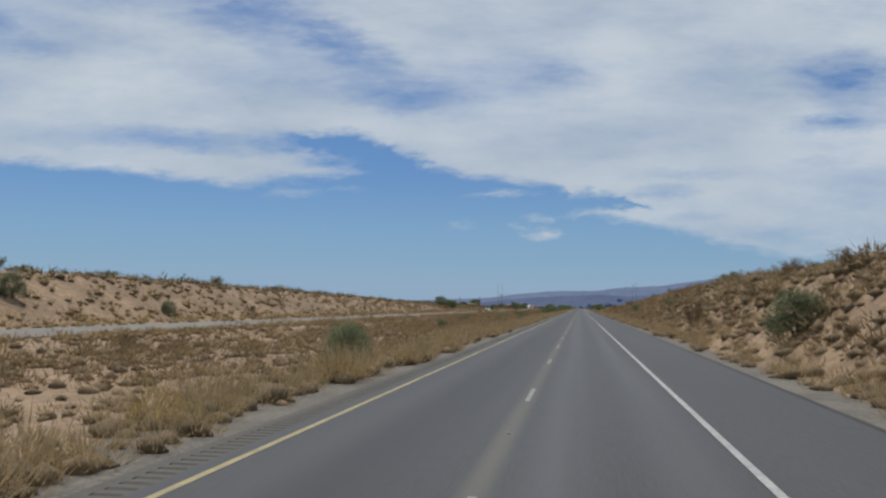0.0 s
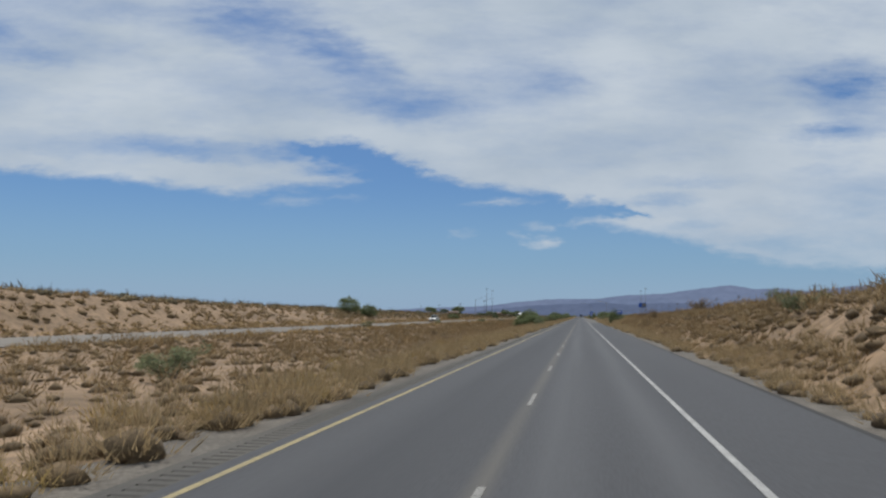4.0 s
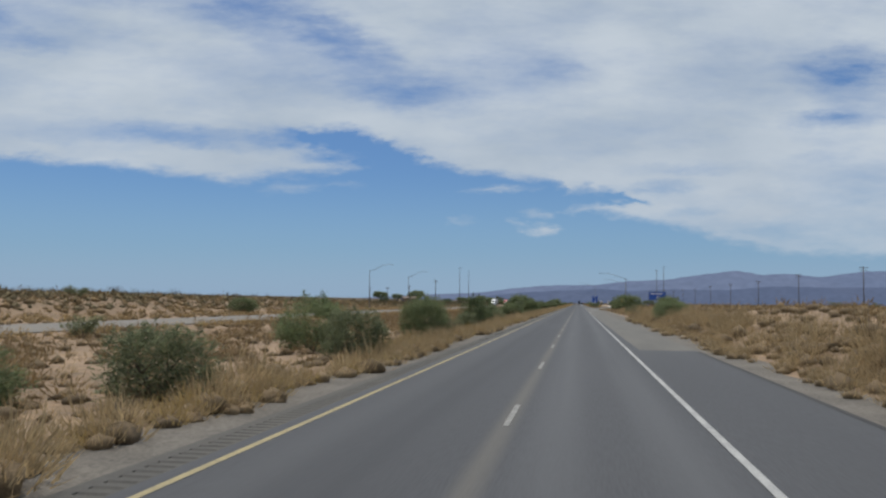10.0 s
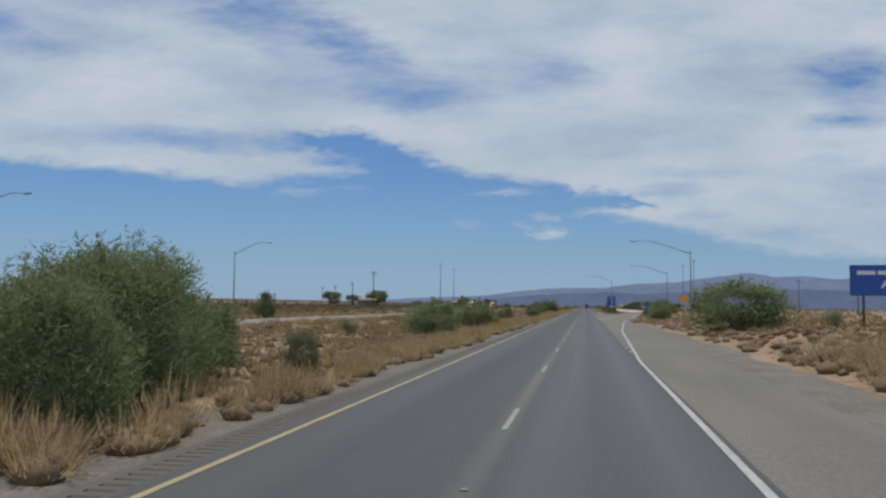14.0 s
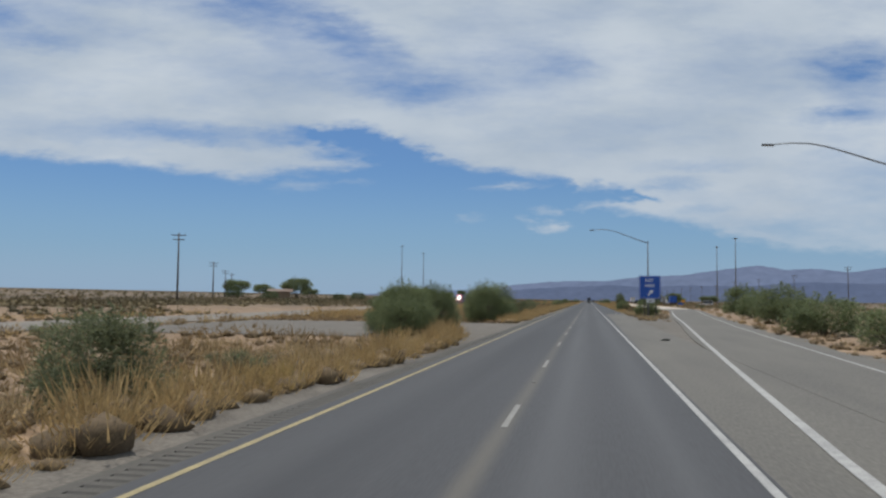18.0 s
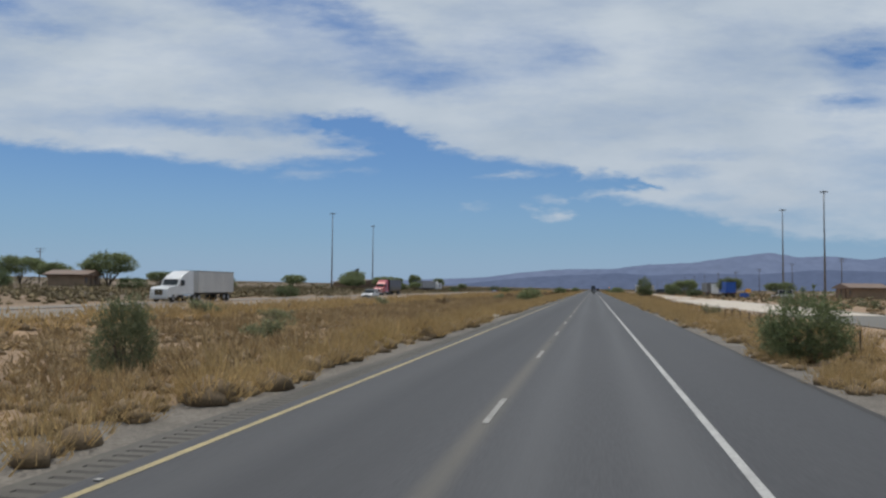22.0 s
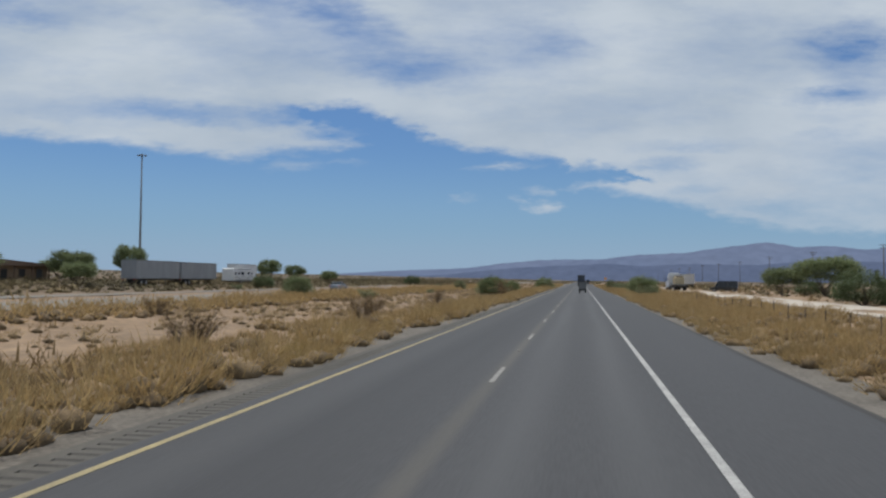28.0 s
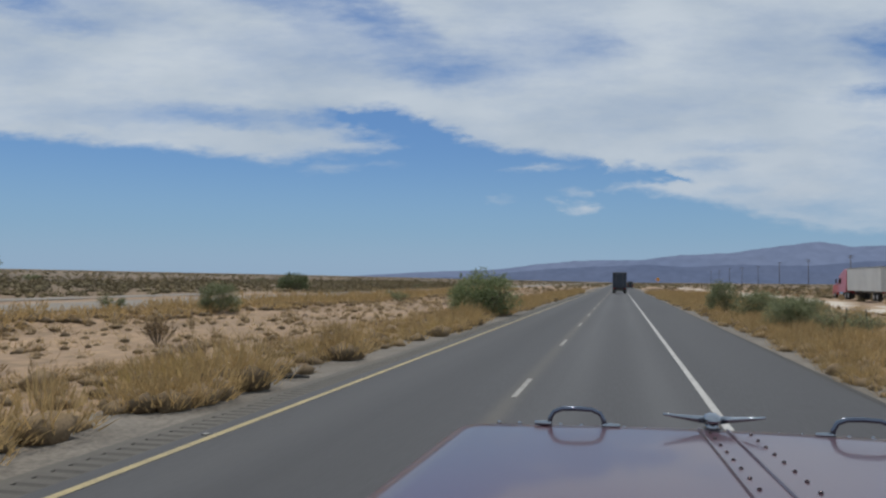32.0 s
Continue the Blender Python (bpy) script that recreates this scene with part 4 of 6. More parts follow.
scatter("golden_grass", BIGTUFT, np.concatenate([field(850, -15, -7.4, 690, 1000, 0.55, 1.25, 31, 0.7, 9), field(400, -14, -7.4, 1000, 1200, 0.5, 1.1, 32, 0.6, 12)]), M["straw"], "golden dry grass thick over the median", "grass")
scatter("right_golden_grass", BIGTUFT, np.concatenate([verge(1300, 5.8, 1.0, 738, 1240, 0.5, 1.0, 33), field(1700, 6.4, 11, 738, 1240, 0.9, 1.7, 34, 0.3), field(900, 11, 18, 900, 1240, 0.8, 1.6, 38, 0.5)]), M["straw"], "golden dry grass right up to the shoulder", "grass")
scatter("far_verge_grass", SOFT, np.concatenate([field(3200, -32.2, -27, 690, 1300, 1.2, 2.7, 35, 0.7), field(1500, -32.2, -29.5, -10, 690, 0.7, 1.5, 36, 0.5), field(1400, -50, -45.8, -10, 700, 0.8, 1.6, 37, 0.4)]), M["straw"], "dry grass along the other carriageway", "grass")
scatter("olive_belt", MID, np.concatenate([field(2600, -84, -59, 660, 1400, 1.1, 2.6, 41, 0.3), field(1500, -51, -46, 700, 1300, 0.9, 2.2, 43, 0.4), field(1500, 29, 80, 820, 1400, 1.1, 2.6, 42, 0.3), field(2600, -76, -52, 300, 660, 1.0, 2.2, 44, 0.5)]), M["farscrub"], "olive-brown scrub round the rest areas", "scrub")
tufts = [(-6.9 - 0.32 * (k % 4) - 0.1 * (k // 4), 643.2 + 1.1 * (k // 4) + 0.3 * (k % 3), 1.0 + 0.25 * (k % 3), 1.35) for k in range(16)]
scatter("crossing_grass", BIGTUFT, np.array(tufts), M["straw"], "tall golden grass at the corner of the median crossing", "grass")
scatter("cut_scrub", SOFT, field(4200, 8.4, 30, -10, 360, 1.0, 2.3, 61, 0.3, 6), M["scrub"], "thick brown scrub over the bank of the cut", "scrub")
scatter("cut_grass", BIGTUFT, field(700, 7.4, 13, -10, 360, 0.8, 1.7, 62, 0.5, 7), M["tan"], "tan grass over the foot of the bank", "grass")
scatter("crest_scrub", MID, field(700, -66, -57, -10, 520, 1.2, 3.0, 63, 0.8, 8), M["farscrub"], "dark scrub along the crest of the far bank", "scrub")
# ---- bushes and trees ----
def np_part(name, v, f, material, parent, label=""):
    me = bpy.data.meshes.new(name)
    me.from_pydata([tuple(p) for p in v], [], [tuple(int(i) for i in q) for q in f])
    me.materials.append(material)
    ob = new(name, me)
    ob.parent = parent
    if label:
        ob["label"] = label
    return ob


def limb(bm, r, root, way, length, radius, bends=4, rise=0.15):
    """A tapered limb that grows out of the vertex root. Returns its points and a vertex at each."""
    pts, d = [root.co.copy()], Vector(way).normalized()
    last, joints = None, [root]
    for k in range(bends):
        d = (d + Vector(r.normal(0, 0.13, 3)) + Vector((0, 0, rise))).normalized()
        pts.append(pts[-1] + d * length / bends)
        q = d.to_track_quat("Z", "Y")
        w = radius * (1 - 0.75 * k / bends)
        ring = [bm.verts.new(pts[-1] + q @ Vector((w * math.cos(a), w * math.sin(a), 0))) for a in (0, 1.5708, 3.1416, 4.7124)]
        for j in range(4):
            if last:
                bm.faces.new((last[j], last[(j + 1) % 4], ring[(j + 1) % 4], ring[j]))
            else:
                bm.faces.new((root, ring[(j + 1) % 4], ring[j]))
        last = ring
        joints.append(ring[0])
    bm.faces.new(last)
    return pts, joints


def make_bush(kind, seed):
    """A plant of height 1 and width 1 that stands on the origin."""
    r = np.random.RandomState(seed)
    name, label, cat, leaf, n, size = {
        "c": ("creosote_bush", "open grey-green creosote bush with many thin stems", "bush", "leaf", 4400, 0.044),
        "g": ("palo_verde", "bushy green palo verde with a ragged crown", "tree", "bright", 9500, 0.042),
        "k": ("dark_shrub", "dense dark green rounded shrub", "bush", "dark", 9000, 0.042),
        "m": ("mesquite_bush", "full grey-green desert bush with a soft ragged crown", "bush", "leaf", 8500, 0.042),
        "s": ("creosote_bush", "small open grey-green creosote bush", "bush", "leaf", 1300, 0.075),
        "d": ("dry_bush", "brown half-dead desert bush with bare twigs", "bush", "dead", 1700, 0.055),
        "t": ("desert_tree", "round-crowned green desert tree on a bare forked trunk", "tree", "bright", 8000, 0.05),
        "b": ("tall_palo_verde", "tall feathery green palo verde reaching to the ground", "tree", "bright", 32000, 0.029)}[kind]
    root = thing(name, label, cat, "desert " + ("trees" if cat == "tree" else "bushes"))
    bm = bmesh.new()
    tips = []
    foot = bm.verts.new((0, 0, -0.04))
    stems = {"c": 13, "g": 6, "k": 7, "d": 14, "s": 7, "m": 8, "b": 9, "t": 4}[kind]
    for k in range(stems):
        a = 2 * math.pi * k / stems + r.uniform(-0.3, 0.3)
        lean = r.uniform(0.15, 0.75) if kind != "t" else r.uniform(0.1, 0.45)
        L = r.uniform(0.6, 1.0) * (0.95 if kind in "cds" else 0.6)
        p, joints = limb(bm, r, foot, (lean * math.cos(a), lean * math.sin(a), 0.8), L, 0.014 if kind in "cdsm" else 0.022)
        tips.append(p)
        for j in (2, 3):
            q, _ = limb(bm, r, joints[j], (math.cos(a + r.normal(0, 0.9)), math.sin(a + r.normal(0, 0.9)), 0.7), L * 0.4, 0.008, 3, 0.2)
            tips.append(q)
    part("trunk" if cat == "tree" else "stem", bm, M["bark"], root)
    lobes, sprays = [], []
    if kind in "cds":
        for p in tips:
            for q in p[2:]:
                lobes.append((q, 0.15 if kind in "cs" else 0.1, 0.15))
    else:
        m = {"g": 30, "k": 26, "b": 44, "m": 30, "t": 24}[kind]
        for k in range(m):
            a, h = r.uniform(0, 2 * math.pi), r.uniform(0.1, 0.82) if kind != "t" else r.uniform(0.42, 0.88)
            mid, tall = (0.3, 0.66) if kind != "t" else (0.58, 0.4)
            reach = 0.36 * math.sqrt(max(0.05, 1 - ((h - mid) / tall) ** 2)) * r.uniform(0.55, 1.05)
            lobes.append((Vector((reach * math.cos(a), reach * math.sin(a), h)), r.uniform(0.12, 0.2), r.uniform(0.11, 0.18)))
        for k in range({"g": 11, "k": 4, "b": 22, "m": 12, "t": 8}[kind]):       # sprays that stand up out of the crown
            a, q, lift = r.uniform(0, 2 * math.pi), r.uniform(0.05, 0.38), r.uniform(-0.12, 0.06)
            for j in range(2 if kind in "gm" else 3):
                sprays.append((Vector((q * math.cos(a), q * math.sin(a), 1.0 - 0.55 * q - 0.1 * j + lift)), 0.026 + 0.02 * j, 0.075))

    def shape(rr):
        some = sprays if sprays and rr.uniform() < 0.08 else lobes
        c, w, h = some[rr.randint(len(some))]
        if kind == "t" and rr.uniform() < 0.35:
            a, e = rr.uniform(0, 2 * math.pi), math.asin(rr.uniform(-0.8, 1))
            q = rr.uniform(0.4, 1.0) ** 0.5 * (1 + 0.12 * math.sin(3 * a + seed))
            c, w, h = Vector((0.45 * q * math.cos(a) * math.cos(e), 0.45 * q * math.sin(a) * math.cos(e), 0.64 + 0.3 * q * math.sin(e))), 0.05, 0.06
        if kind in "gkbm" and rr.uniform() < 0.4:        # loose growth between the clumps
            a, e = rr.uniform(0, 2 * math.pi), math.asin(rr.uniform(-0.75, 1))
            q = rr.uniform(0.5, 1.0) ** 0.5 * (1 + 0.12 * math.sin(3 * a + seed) + 0.1 * math.sin(5 * a + 4 * e))
            c, w, h = Vector((0.43 * q * math.cos(a) * math.cos(e), 0.43 * q * math.sin(a) * math.cos(e), 0.34 + (0.58 if e > 0 else 0.34) * q * math.sin(e))), 0.05, 0.07
        d = Vector(rr.normal(0, 1, 3)).normalized()
        q = rr.uniform(0.15, 1.0) ** 0.6
        pos = c + Vector((d.x * w * q, d.y * w * q, d.z * h * q))
        pos.z = max(0.3 + 0.5 * abs(pos.x) if kind == "t" else 0.02, pos.z)
        return pos, (d.x * 0.7 + c.x * 0.7, d.y * 0.7 + c.y * 0.7, 0.7 if kind in "cbg" else 0.5)

    v, f = leaves(n, size, shape, seed + 500, 0.24 if kind in "cbd" else 0.3)
    np_part("crown", v, f, M[leaf], root)
    root.location = (0, 0, -50)
    return root


BUSH = {k: [make_bush(k, 100 + 10 * i + ord(k)) for i in range(3 if k in "cg" else 2)] for k in "cgkdbsmt"}
bush_rng = np.random.RandomState(11)
used = set()


def plant(kind, x, y, h, w):
    if kind == "c" and h >= 1.4:
        kind = "m"
    src = BUSH[kind][bush_rng.randint(len(BUSH[kind]))]
    m = Matrix.Translation((x, y, float(land(x, y)) - 0.03)) @ Matrix.Rotation(bush_rng.uniform(0, 6.28), 4, "Z") @ Matrix.Diagonal((w * 1.12, w * 1.12, h * 1.04, 1))
    if src.name not in used:
        used.add(src.name)
        src.matrix_basis = m
        return src
    return copy_thing(src, m @ Matrix.Diagonal((1 / src.scale[0], 1 / src.scale[1], 1 / src.scale[2], 1)))


# the cut at the start: x, y, height, width
for row in [(-7.9, 27, 1.7, 1.8), (9.0, 36, 2.1, 2.8), (-8.6, 120, 1.5, 1.6), (9.8, 145, 1.4, 2.0), (-7.3, 277, 1.75, 2.3), (-53, 68, 2.6, 2.6), (-55, 47, 2.6, 2.2), (-50, 92, 1.7, 2.0)]:
    plant("c", *row)
for row in [(8.6, 64, 2.4, 1.4), (13.5, 229, 1.6, 3.0), (12.5, 40, 1.0, 2.0), (12.8, 52, 1.1, 1.6), (11, 256, 1.7, 2.6), (12, 285, 1.5, 3.0)]:
    plant("d", *row)
for row in [(-61, 38, 2.2, 2.8), (-63, 52, 1.6, 2.6), (-60.5, 75, 2.0, 2.2), (-62, 98, 1.5, 2.4), (-61, 128, 1.8, 2.6), (-63, 160, 1.6, 2.8), (16, 60, 1.4, 2.4), (15, 85, 1.8, 2.4), (17, 120, 1.6, 2.8), (14.5, 158, 1.5, 2.2), (16, 200, 1.7, 2.6), (10.5, 96, 1.3, 2.2), (11.4, 178, 1.5, 2.4)]:
    plant("s", *row)
# thick growth in the median before the exit
for row in [(-56, 324, 4.0, 6.0), (7.9, 331, 3.7, 2.6), (9.2, 326, 2.0, 2.4), (-53, 331, 3.2, 5.0), (-13.2, 318, 1.9, 4.0), (-13.7, 349, 1.9, 3.2), (-13.0, 372, 2.9, 3.6), (9.6, 418, 2.0, 4.1), (10.2, 430, 2.0, 3.0), (11.5, 441, 2.2, 3.6),
            (-10.7, 432, 2.2, 2.6), (-9.3, 449, 2.3, 3.8), (-12.3, 490, 3.0, 5.2), (11.5, 531, 3.8, 8.3), (-12.0, 531, 3.0, 5.2), (-9.3, 537, 2.8, 4.4), (-49.4, 447, 2.4, 4.9)]:
    plant("g", *row)
for row in [(-9.6, 351, 1.8, 2.9), (-8.6, 364, 2.1, 2.7), (-8.6, 386, 1.3, 1.8), (-8.8, 397, 1.5, 2.0), (-8.4, 418, 1.45, 1.8), (-28.4, 426, 1.1, 2.1), (8.8, 461, 1.2, 1.8),
            (-16.1, 466, 2.3, 2.8), (9.2, 475, 1.7, 2.7), (-8.3, 491, 1.5, 1.3), (-22.0, 514, 2.2, 2.4), (-10.3, 479, 2.6, 2.6)]:
    plant("c", *row)
plant("k", -8.7, 403, 2.9, 3.2)
plant("k", -46.8, 581, 4.1, 3.3)
# round the exit and its gore
for row in [(-7.4, 586.5, 1.9, 2.0), (12.2, 605, 3.0, 3.6), (13.6, 615, 2.4, 3.4), (15.0, 645, 2.2, 4.0), (15.6, 659, 2.8, 5.3), (19.0, 686, 4.0, 6.0), (23.5, 706, 2.8, 4.6), (7.6, 709, 2.4, 3.3), (25.0, 739, 4.8, 7.0), (22.0, 716, 3.2, 5.0), (6.9, 763.5, 2.3, 2.8)]:
    plant("g", *row)
for row in [(-8.3, 600.5, 2.4, 2.8), (-8.9, 616, 2.0, 2.6), (-14.3, 615, 2.5, 3.1), (-30.9, 623, 1.6, 2.0), (-9.1, 623, 0.9, 1.4), (-11.0, 692, 2.4, 2.6), (-8.7, 706, 2.1, 2.0), (-8.8, 732, 2.1, 1.9), (-26.2, 747, 2.1, 2.2), (-12.0, 757, 2.4, 1.8), (-20.6, 789, 1.2, 1.9), (9.4, 802, 1.1, 1.4)]:
    plant("c", *row)
for row in [(-11.6, 650, 2.6, 3.4), (-10.6, 653.5, 2.4, 3.0), (-11.5, 322, 2.8, 4.0), (-13.6, 328, 3.2, 4.2), (-9.8, 325, 2.2, 3.2)]:
    plant("g", *row)
for row in [(-9.5, 681.3, 4.0, 5.2), (-10.6, 686.5, 3.2, 4.6), (-8.6, 690, 2.0, 2.6), (-9.6, 645, 2.4, 3.4), (-10.4, 648, 3.2, 3.8), (-9.2, 651, 3.2, 3.4), (-8.3, 479, 2.8, 3.1), (-9.7, 482.5, 3.4, 4.2), (-11.2, 486, 3.9, 4.8),
            (-11.9, 327, 4.0, 4.8), (-10.8, 320.5, 2.4, 3.4), (-8.7, 379, 2.6, 3.0), (-12.6, 1062, 3.1, 4.9), (10.2, 1070, 3.0, 5.2)]:
    plant("b", *row)
plant("d", 6.6, 729.5, 1.7, 1.5)
# the open stretch past the rest area
for row in [(-9.6, 870, 2.4, 4.3), (13.2, 945, 5.1, 4.2), (-30.6, 1026, 2.6, 3.7), (-7.7, 1126, 2.9, 4.6), (-11.5, 1085, 2.4, 3.0)]:
    plant("g", *row)
for row in [(8.9, 1052, 1.3, 2.2), (8.4, 1116, 1.4, 2.6), (-27.8, 1130, 2.2, 3.1), (7.6, 1134, 2.4, 2.4), (9.1, 1128, 1.8, 3.2), (9.6, 1121, 1.6, 3.4), (9.4, 1111, 1.2, 2.6), (-15, 912, 1.3, 2.0), (9.4, 1046, 1.6, 2.0)]:
    plant("c", *row)
for row in [(-20.7, 851, 1.5, 3.0), (-22.1, 958, 1.4, 3.4), (-13.9, 969, 1.7, 2.5), (-11.4, 984, 1.5, 1.9), (-13.9, 996, 1.7, 1.9), (-13.8, 1021, 1.6, 1.9), (-8.4, 1035, 2.2, 2.3), (-14.1, 1075, 1.7, 1.4), (-17.1, 1105, 1.3, 1.4)]:
    plant("d", *row)
# trees round the two halves of the rest area
for row in [(-119, 920, 8.4, 13.0), (-148, 925, 7.4, 12.0), (-133, 918, 5.6, 9.0), (-80.6, 1003, 6.4, 9.0), (-72, 1061, 6.2, 5.4), (-79, 1056, 5.0, 7.0), (-75, 1128, 5.4, 6.0), (-82, 1165, 4.6, 6.4), (36.5, 1067, 6.0, 10.0), (32, 1074, 4.6, 7.0), (37, 966, 5.4, 7.0)]:
    plant("t", *row)
for row in [(-70, 968, 4.4, 8.0), (-73, 1014, 4.8, 8.0), (-67, 1040, 3.4, 5.0), (55, 990, 4.5, 9.0), (-95, 985, 4.5, 8.0), (-128, 960, 4.5, 9.0), (-66, 1148, 3.4, 5.0), (-76, 1030, 5.0, 8.0), (-64, 1003, 3.2, 6.0), (-105, 1090, 4.0, 9.0), (48, 1050, 4.0, 8.0)]:
    plant("t", *row)
for row in [(-110, 870, 3.2, 6.0), (-60, 890, 2.6, 5.0), (-57, 1213, 3.4, 6.0), (40, 1090, 2.6, 5.0), (28, 1025, 3.6, 6.0), (-60, 1088, 2.8, 4.6), (-140, 905, 4.5, 8.0), (-100, 945, 3.4, 7.0), (-88, 880, 2.6, 6.0), (30, 985, 2.6, 5.0)]:
    plant("k", *row)
# scattered creosote over the open desert
for x0, x1, y0, y1, n in ((-120, -50, 20, 1300, 46), (11, 60, 20, 1250, 34), (-32, -14, 20, 1300, 30)):
    for k in range(n):
        x, y = bush_rng.uniform(x0, x1), y0 + (y1 - y0) * (k + bush_rng.uniform(0, 0.9)) / n
        if 560 < y < 1250 and 8 < x < 27 or 645 < y < 695:
            continue
        h = bush_rng.uniform(0.8, 1.7)
        plant("s" if bush_rng.uniform() < 0.7 else "d", x, y, h, h * bush_rng.uniform(1.1, 1.7))

# ---- signs, lamps, poles ----
def words(text, size, depth=0.006):
    """Letters of the built-in font as a mesh in the x-z plane, centred, facing -y."""
    cu = bpy.data.curves.new("letters", "FONT")
    cu.body, cu.size, cu.extrude, cu.align_x, cu.align_y = text, size, depth, "CENTER", "CENTER"
    cu.offset = size * 0.012
    tmp = new("letters", cu)
    me = bpy.data.meshes.new_from_object(tmp)
    bpy.data.objects.remove(tmp)
    bm = bmesh.new()
    bm.from_mesh(me)
    bmesh.ops.transform(bm, matrix=Matrix.Rotation(radians(90), 4, "X"), verts=bm.verts)
    return bm


def panel(w, h, thick=0.012, radius=0.12):
    """A sign plate with rounded corners in the x-z plane."""
    bm = bmesh.new()
    vs = []
    for cx, cz, a0 in ((1, 1, 0), (-1, 1, 90), (-1, -1, 180), (1, -1, 270)):
        for k in range(5):
            a = radians(a0 + 22.5 * k)
            vs.append(bm.verts.new((cx * (w / 2 - radius) + radius * math.cos(a), 0, cz * (h / 2 - radius) + radius * math.sin(a))))
    f = bm.faces.new(vs)
    r = bmesh.ops.extrude_face_region(bm, geom=[f])
    bmesh.ops.translate(bm, verts=[v for v in r["geom"] if isinstance(v, bmesh.types.BMVert)], vec=(0, thick, 0))
    bmesh.ops.recalc_face_normals(bm, faces=bm.faces)
    return bm


def arrow(size):
    """A broad arrow that points up and to one side, in the x-z plane."""
    bm = bmesh.new()
    p = [(-0.10, -0.5), (0.10, -0.5), (0.10, 0.08), (0.30, 0.08), (0.0, 0.5), (-0.30, 0.08), (-0.10, 0.08)]
    f = bm.faces.new([bm.verts.new((x * size, 0, z * size)) for x, z in p])
    r = bmesh.ops.extrude_face_region(bm, geom=[f])
    bmesh.ops.translate(bm, verts=[v for v in r["geom"] if isinstance(v, bmesh.types.BMVert)], vec=(0, 0.006, 0))
    bmesh.ops.rotate(bm, verts=bm.verts, cent=(0, 0, 0), matrix=Matrix.Rotation(radians(42), 3, "Y"))
    bmesh.ops.recalc_face_normals(bm, faces=bm.faces)
    return bm


def post(h, w=0.1):
    return boxed(-w / 2, w / 2, -w * 0.35, w * 0.35, -0.3, h, 0.006)


def rest_sign():
    s = thing("rest_area_sign", "blue rest area sign with a white arrow on two posts", "road sign")
    s.location = (7.24, 698.4, float(land(7.24, 698.4)))
    b = part("board", panel(2.22, 2.5, 0.03, 0.16), M["sign_blue"], s, at=Matrix.Translation((0, 0, 3.75)))
    part("border", panel(2.30, 2.58, 0.014, 0.18), M["sign_white"], s, "thin white border", at=Matrix.Translation((0, 0.034, 3.75)))
    part("back_plate", panel(2.42, 2.70, 0.014, 0.02), M["sign_blue"], s, at=Matrix.Translation((0, 0.052, 3.75)))
    part("word", words("REST", 0.47), M["sign_white"], b, "white letters", at=Matrix.Translation((-0.03, -0.008, 0.80)))
    part("word", words("AREA", 0.47), M["sign_white"], b, "white letters", at=Matrix.Translation((0.0, -0.008, 0.17)))
    part("arrow", arrow(0.86), M["sign_white"], b, "white arrow", at=Matrix.Translation((0.06, -0.008, -0.63)))
    for x in (-0.62, 0.70):
        part("post", post(3.6, 0.12), M["dark_steel"], s, at=Matrix.Translation((x, 0.16, 0)))
    o = part("open_plate", panel(0.92, 0.42, 0.02, 0.05), M["sign_white"], s, "small white plate under the board", at=Matrix.Translation((0.06, 0.0, 2.18)))
    part("word", words("OPEN", 0.27), M["dark_text"], o, "black letters", at=Matrix.Translation((0, -0.007, -0.05)))
    part("brace", boxed(-0.7, 0.75, 0.1, 0.15, 0.28, 0.33), M["dark_steel"], s)


def guide_sign():
    s = thing("guide_sign", "broad blue guide sign with a small white arrow", "road sign")
    s.location = (17.4, 518.5, float(land(17.4, 518.5)))
    base = 2.95 - s.location.z
    b = part("board", panel(3.62, 1.72, 0.03, 0.1), M["sign_blue"], s, at=Matrix.Translation((0, 0, base + 0.86)))
    part("back_plate", panel(3.7, 1.8, 0.012, 0.1), M["dark_steel"], s, at=Matrix.Translation((0, 0.035, base + 0.86)))
    for x, w in ((-0.95, 1.0), (-0.05, 0.55), (0.72, 0.8)):
        part("text_bar", boxed(x - w / 2, x + w / 2, -0.008, -0.002, 0.33, 0.56), M["sign_white"], b, "white line of lettering")
    part("arrow", arrow(0.55), M["sign_white"], b, "white arrow", at=Matrix.Translation((0.05, -0.008, -0.22)))
    for x in (-1.1, 1.1):
        part("post", post(base + 1.5, 0.12), M["dark_steel"], s, at=Matrix.Translation((x, 0.12, 0)))


def service_board():
    s = thing("service_sign", "small two-tone blue and grey panel on pale legs", "road sign")
    s.location = (17.1, 364.0, float(land(17.1, 364.0)))
    base = 4.68 - s.location.z
    part("board", boxed(-1.05, 1.05, 0, 0.06, base, base + 1.18, 0.01), M["sign_blue"], s)
    part("insert", boxed(-0.12, 0.98, -0.012, -0.004, base + 0.16, base + 1.06), M["grey_panel"], s, "pale grey inset")
    part("lower_bar", boxed(-0.98, 0.98, -0.012, -0.004, base + 0.03, base + 0.12), M["blue_panel"], s)
    for x in (-0.45, 0.45):
        part("post", post(base + 0.6, 0.1), M["steel"], s, at=Matrix.Translation((x, 0.11, 0)))


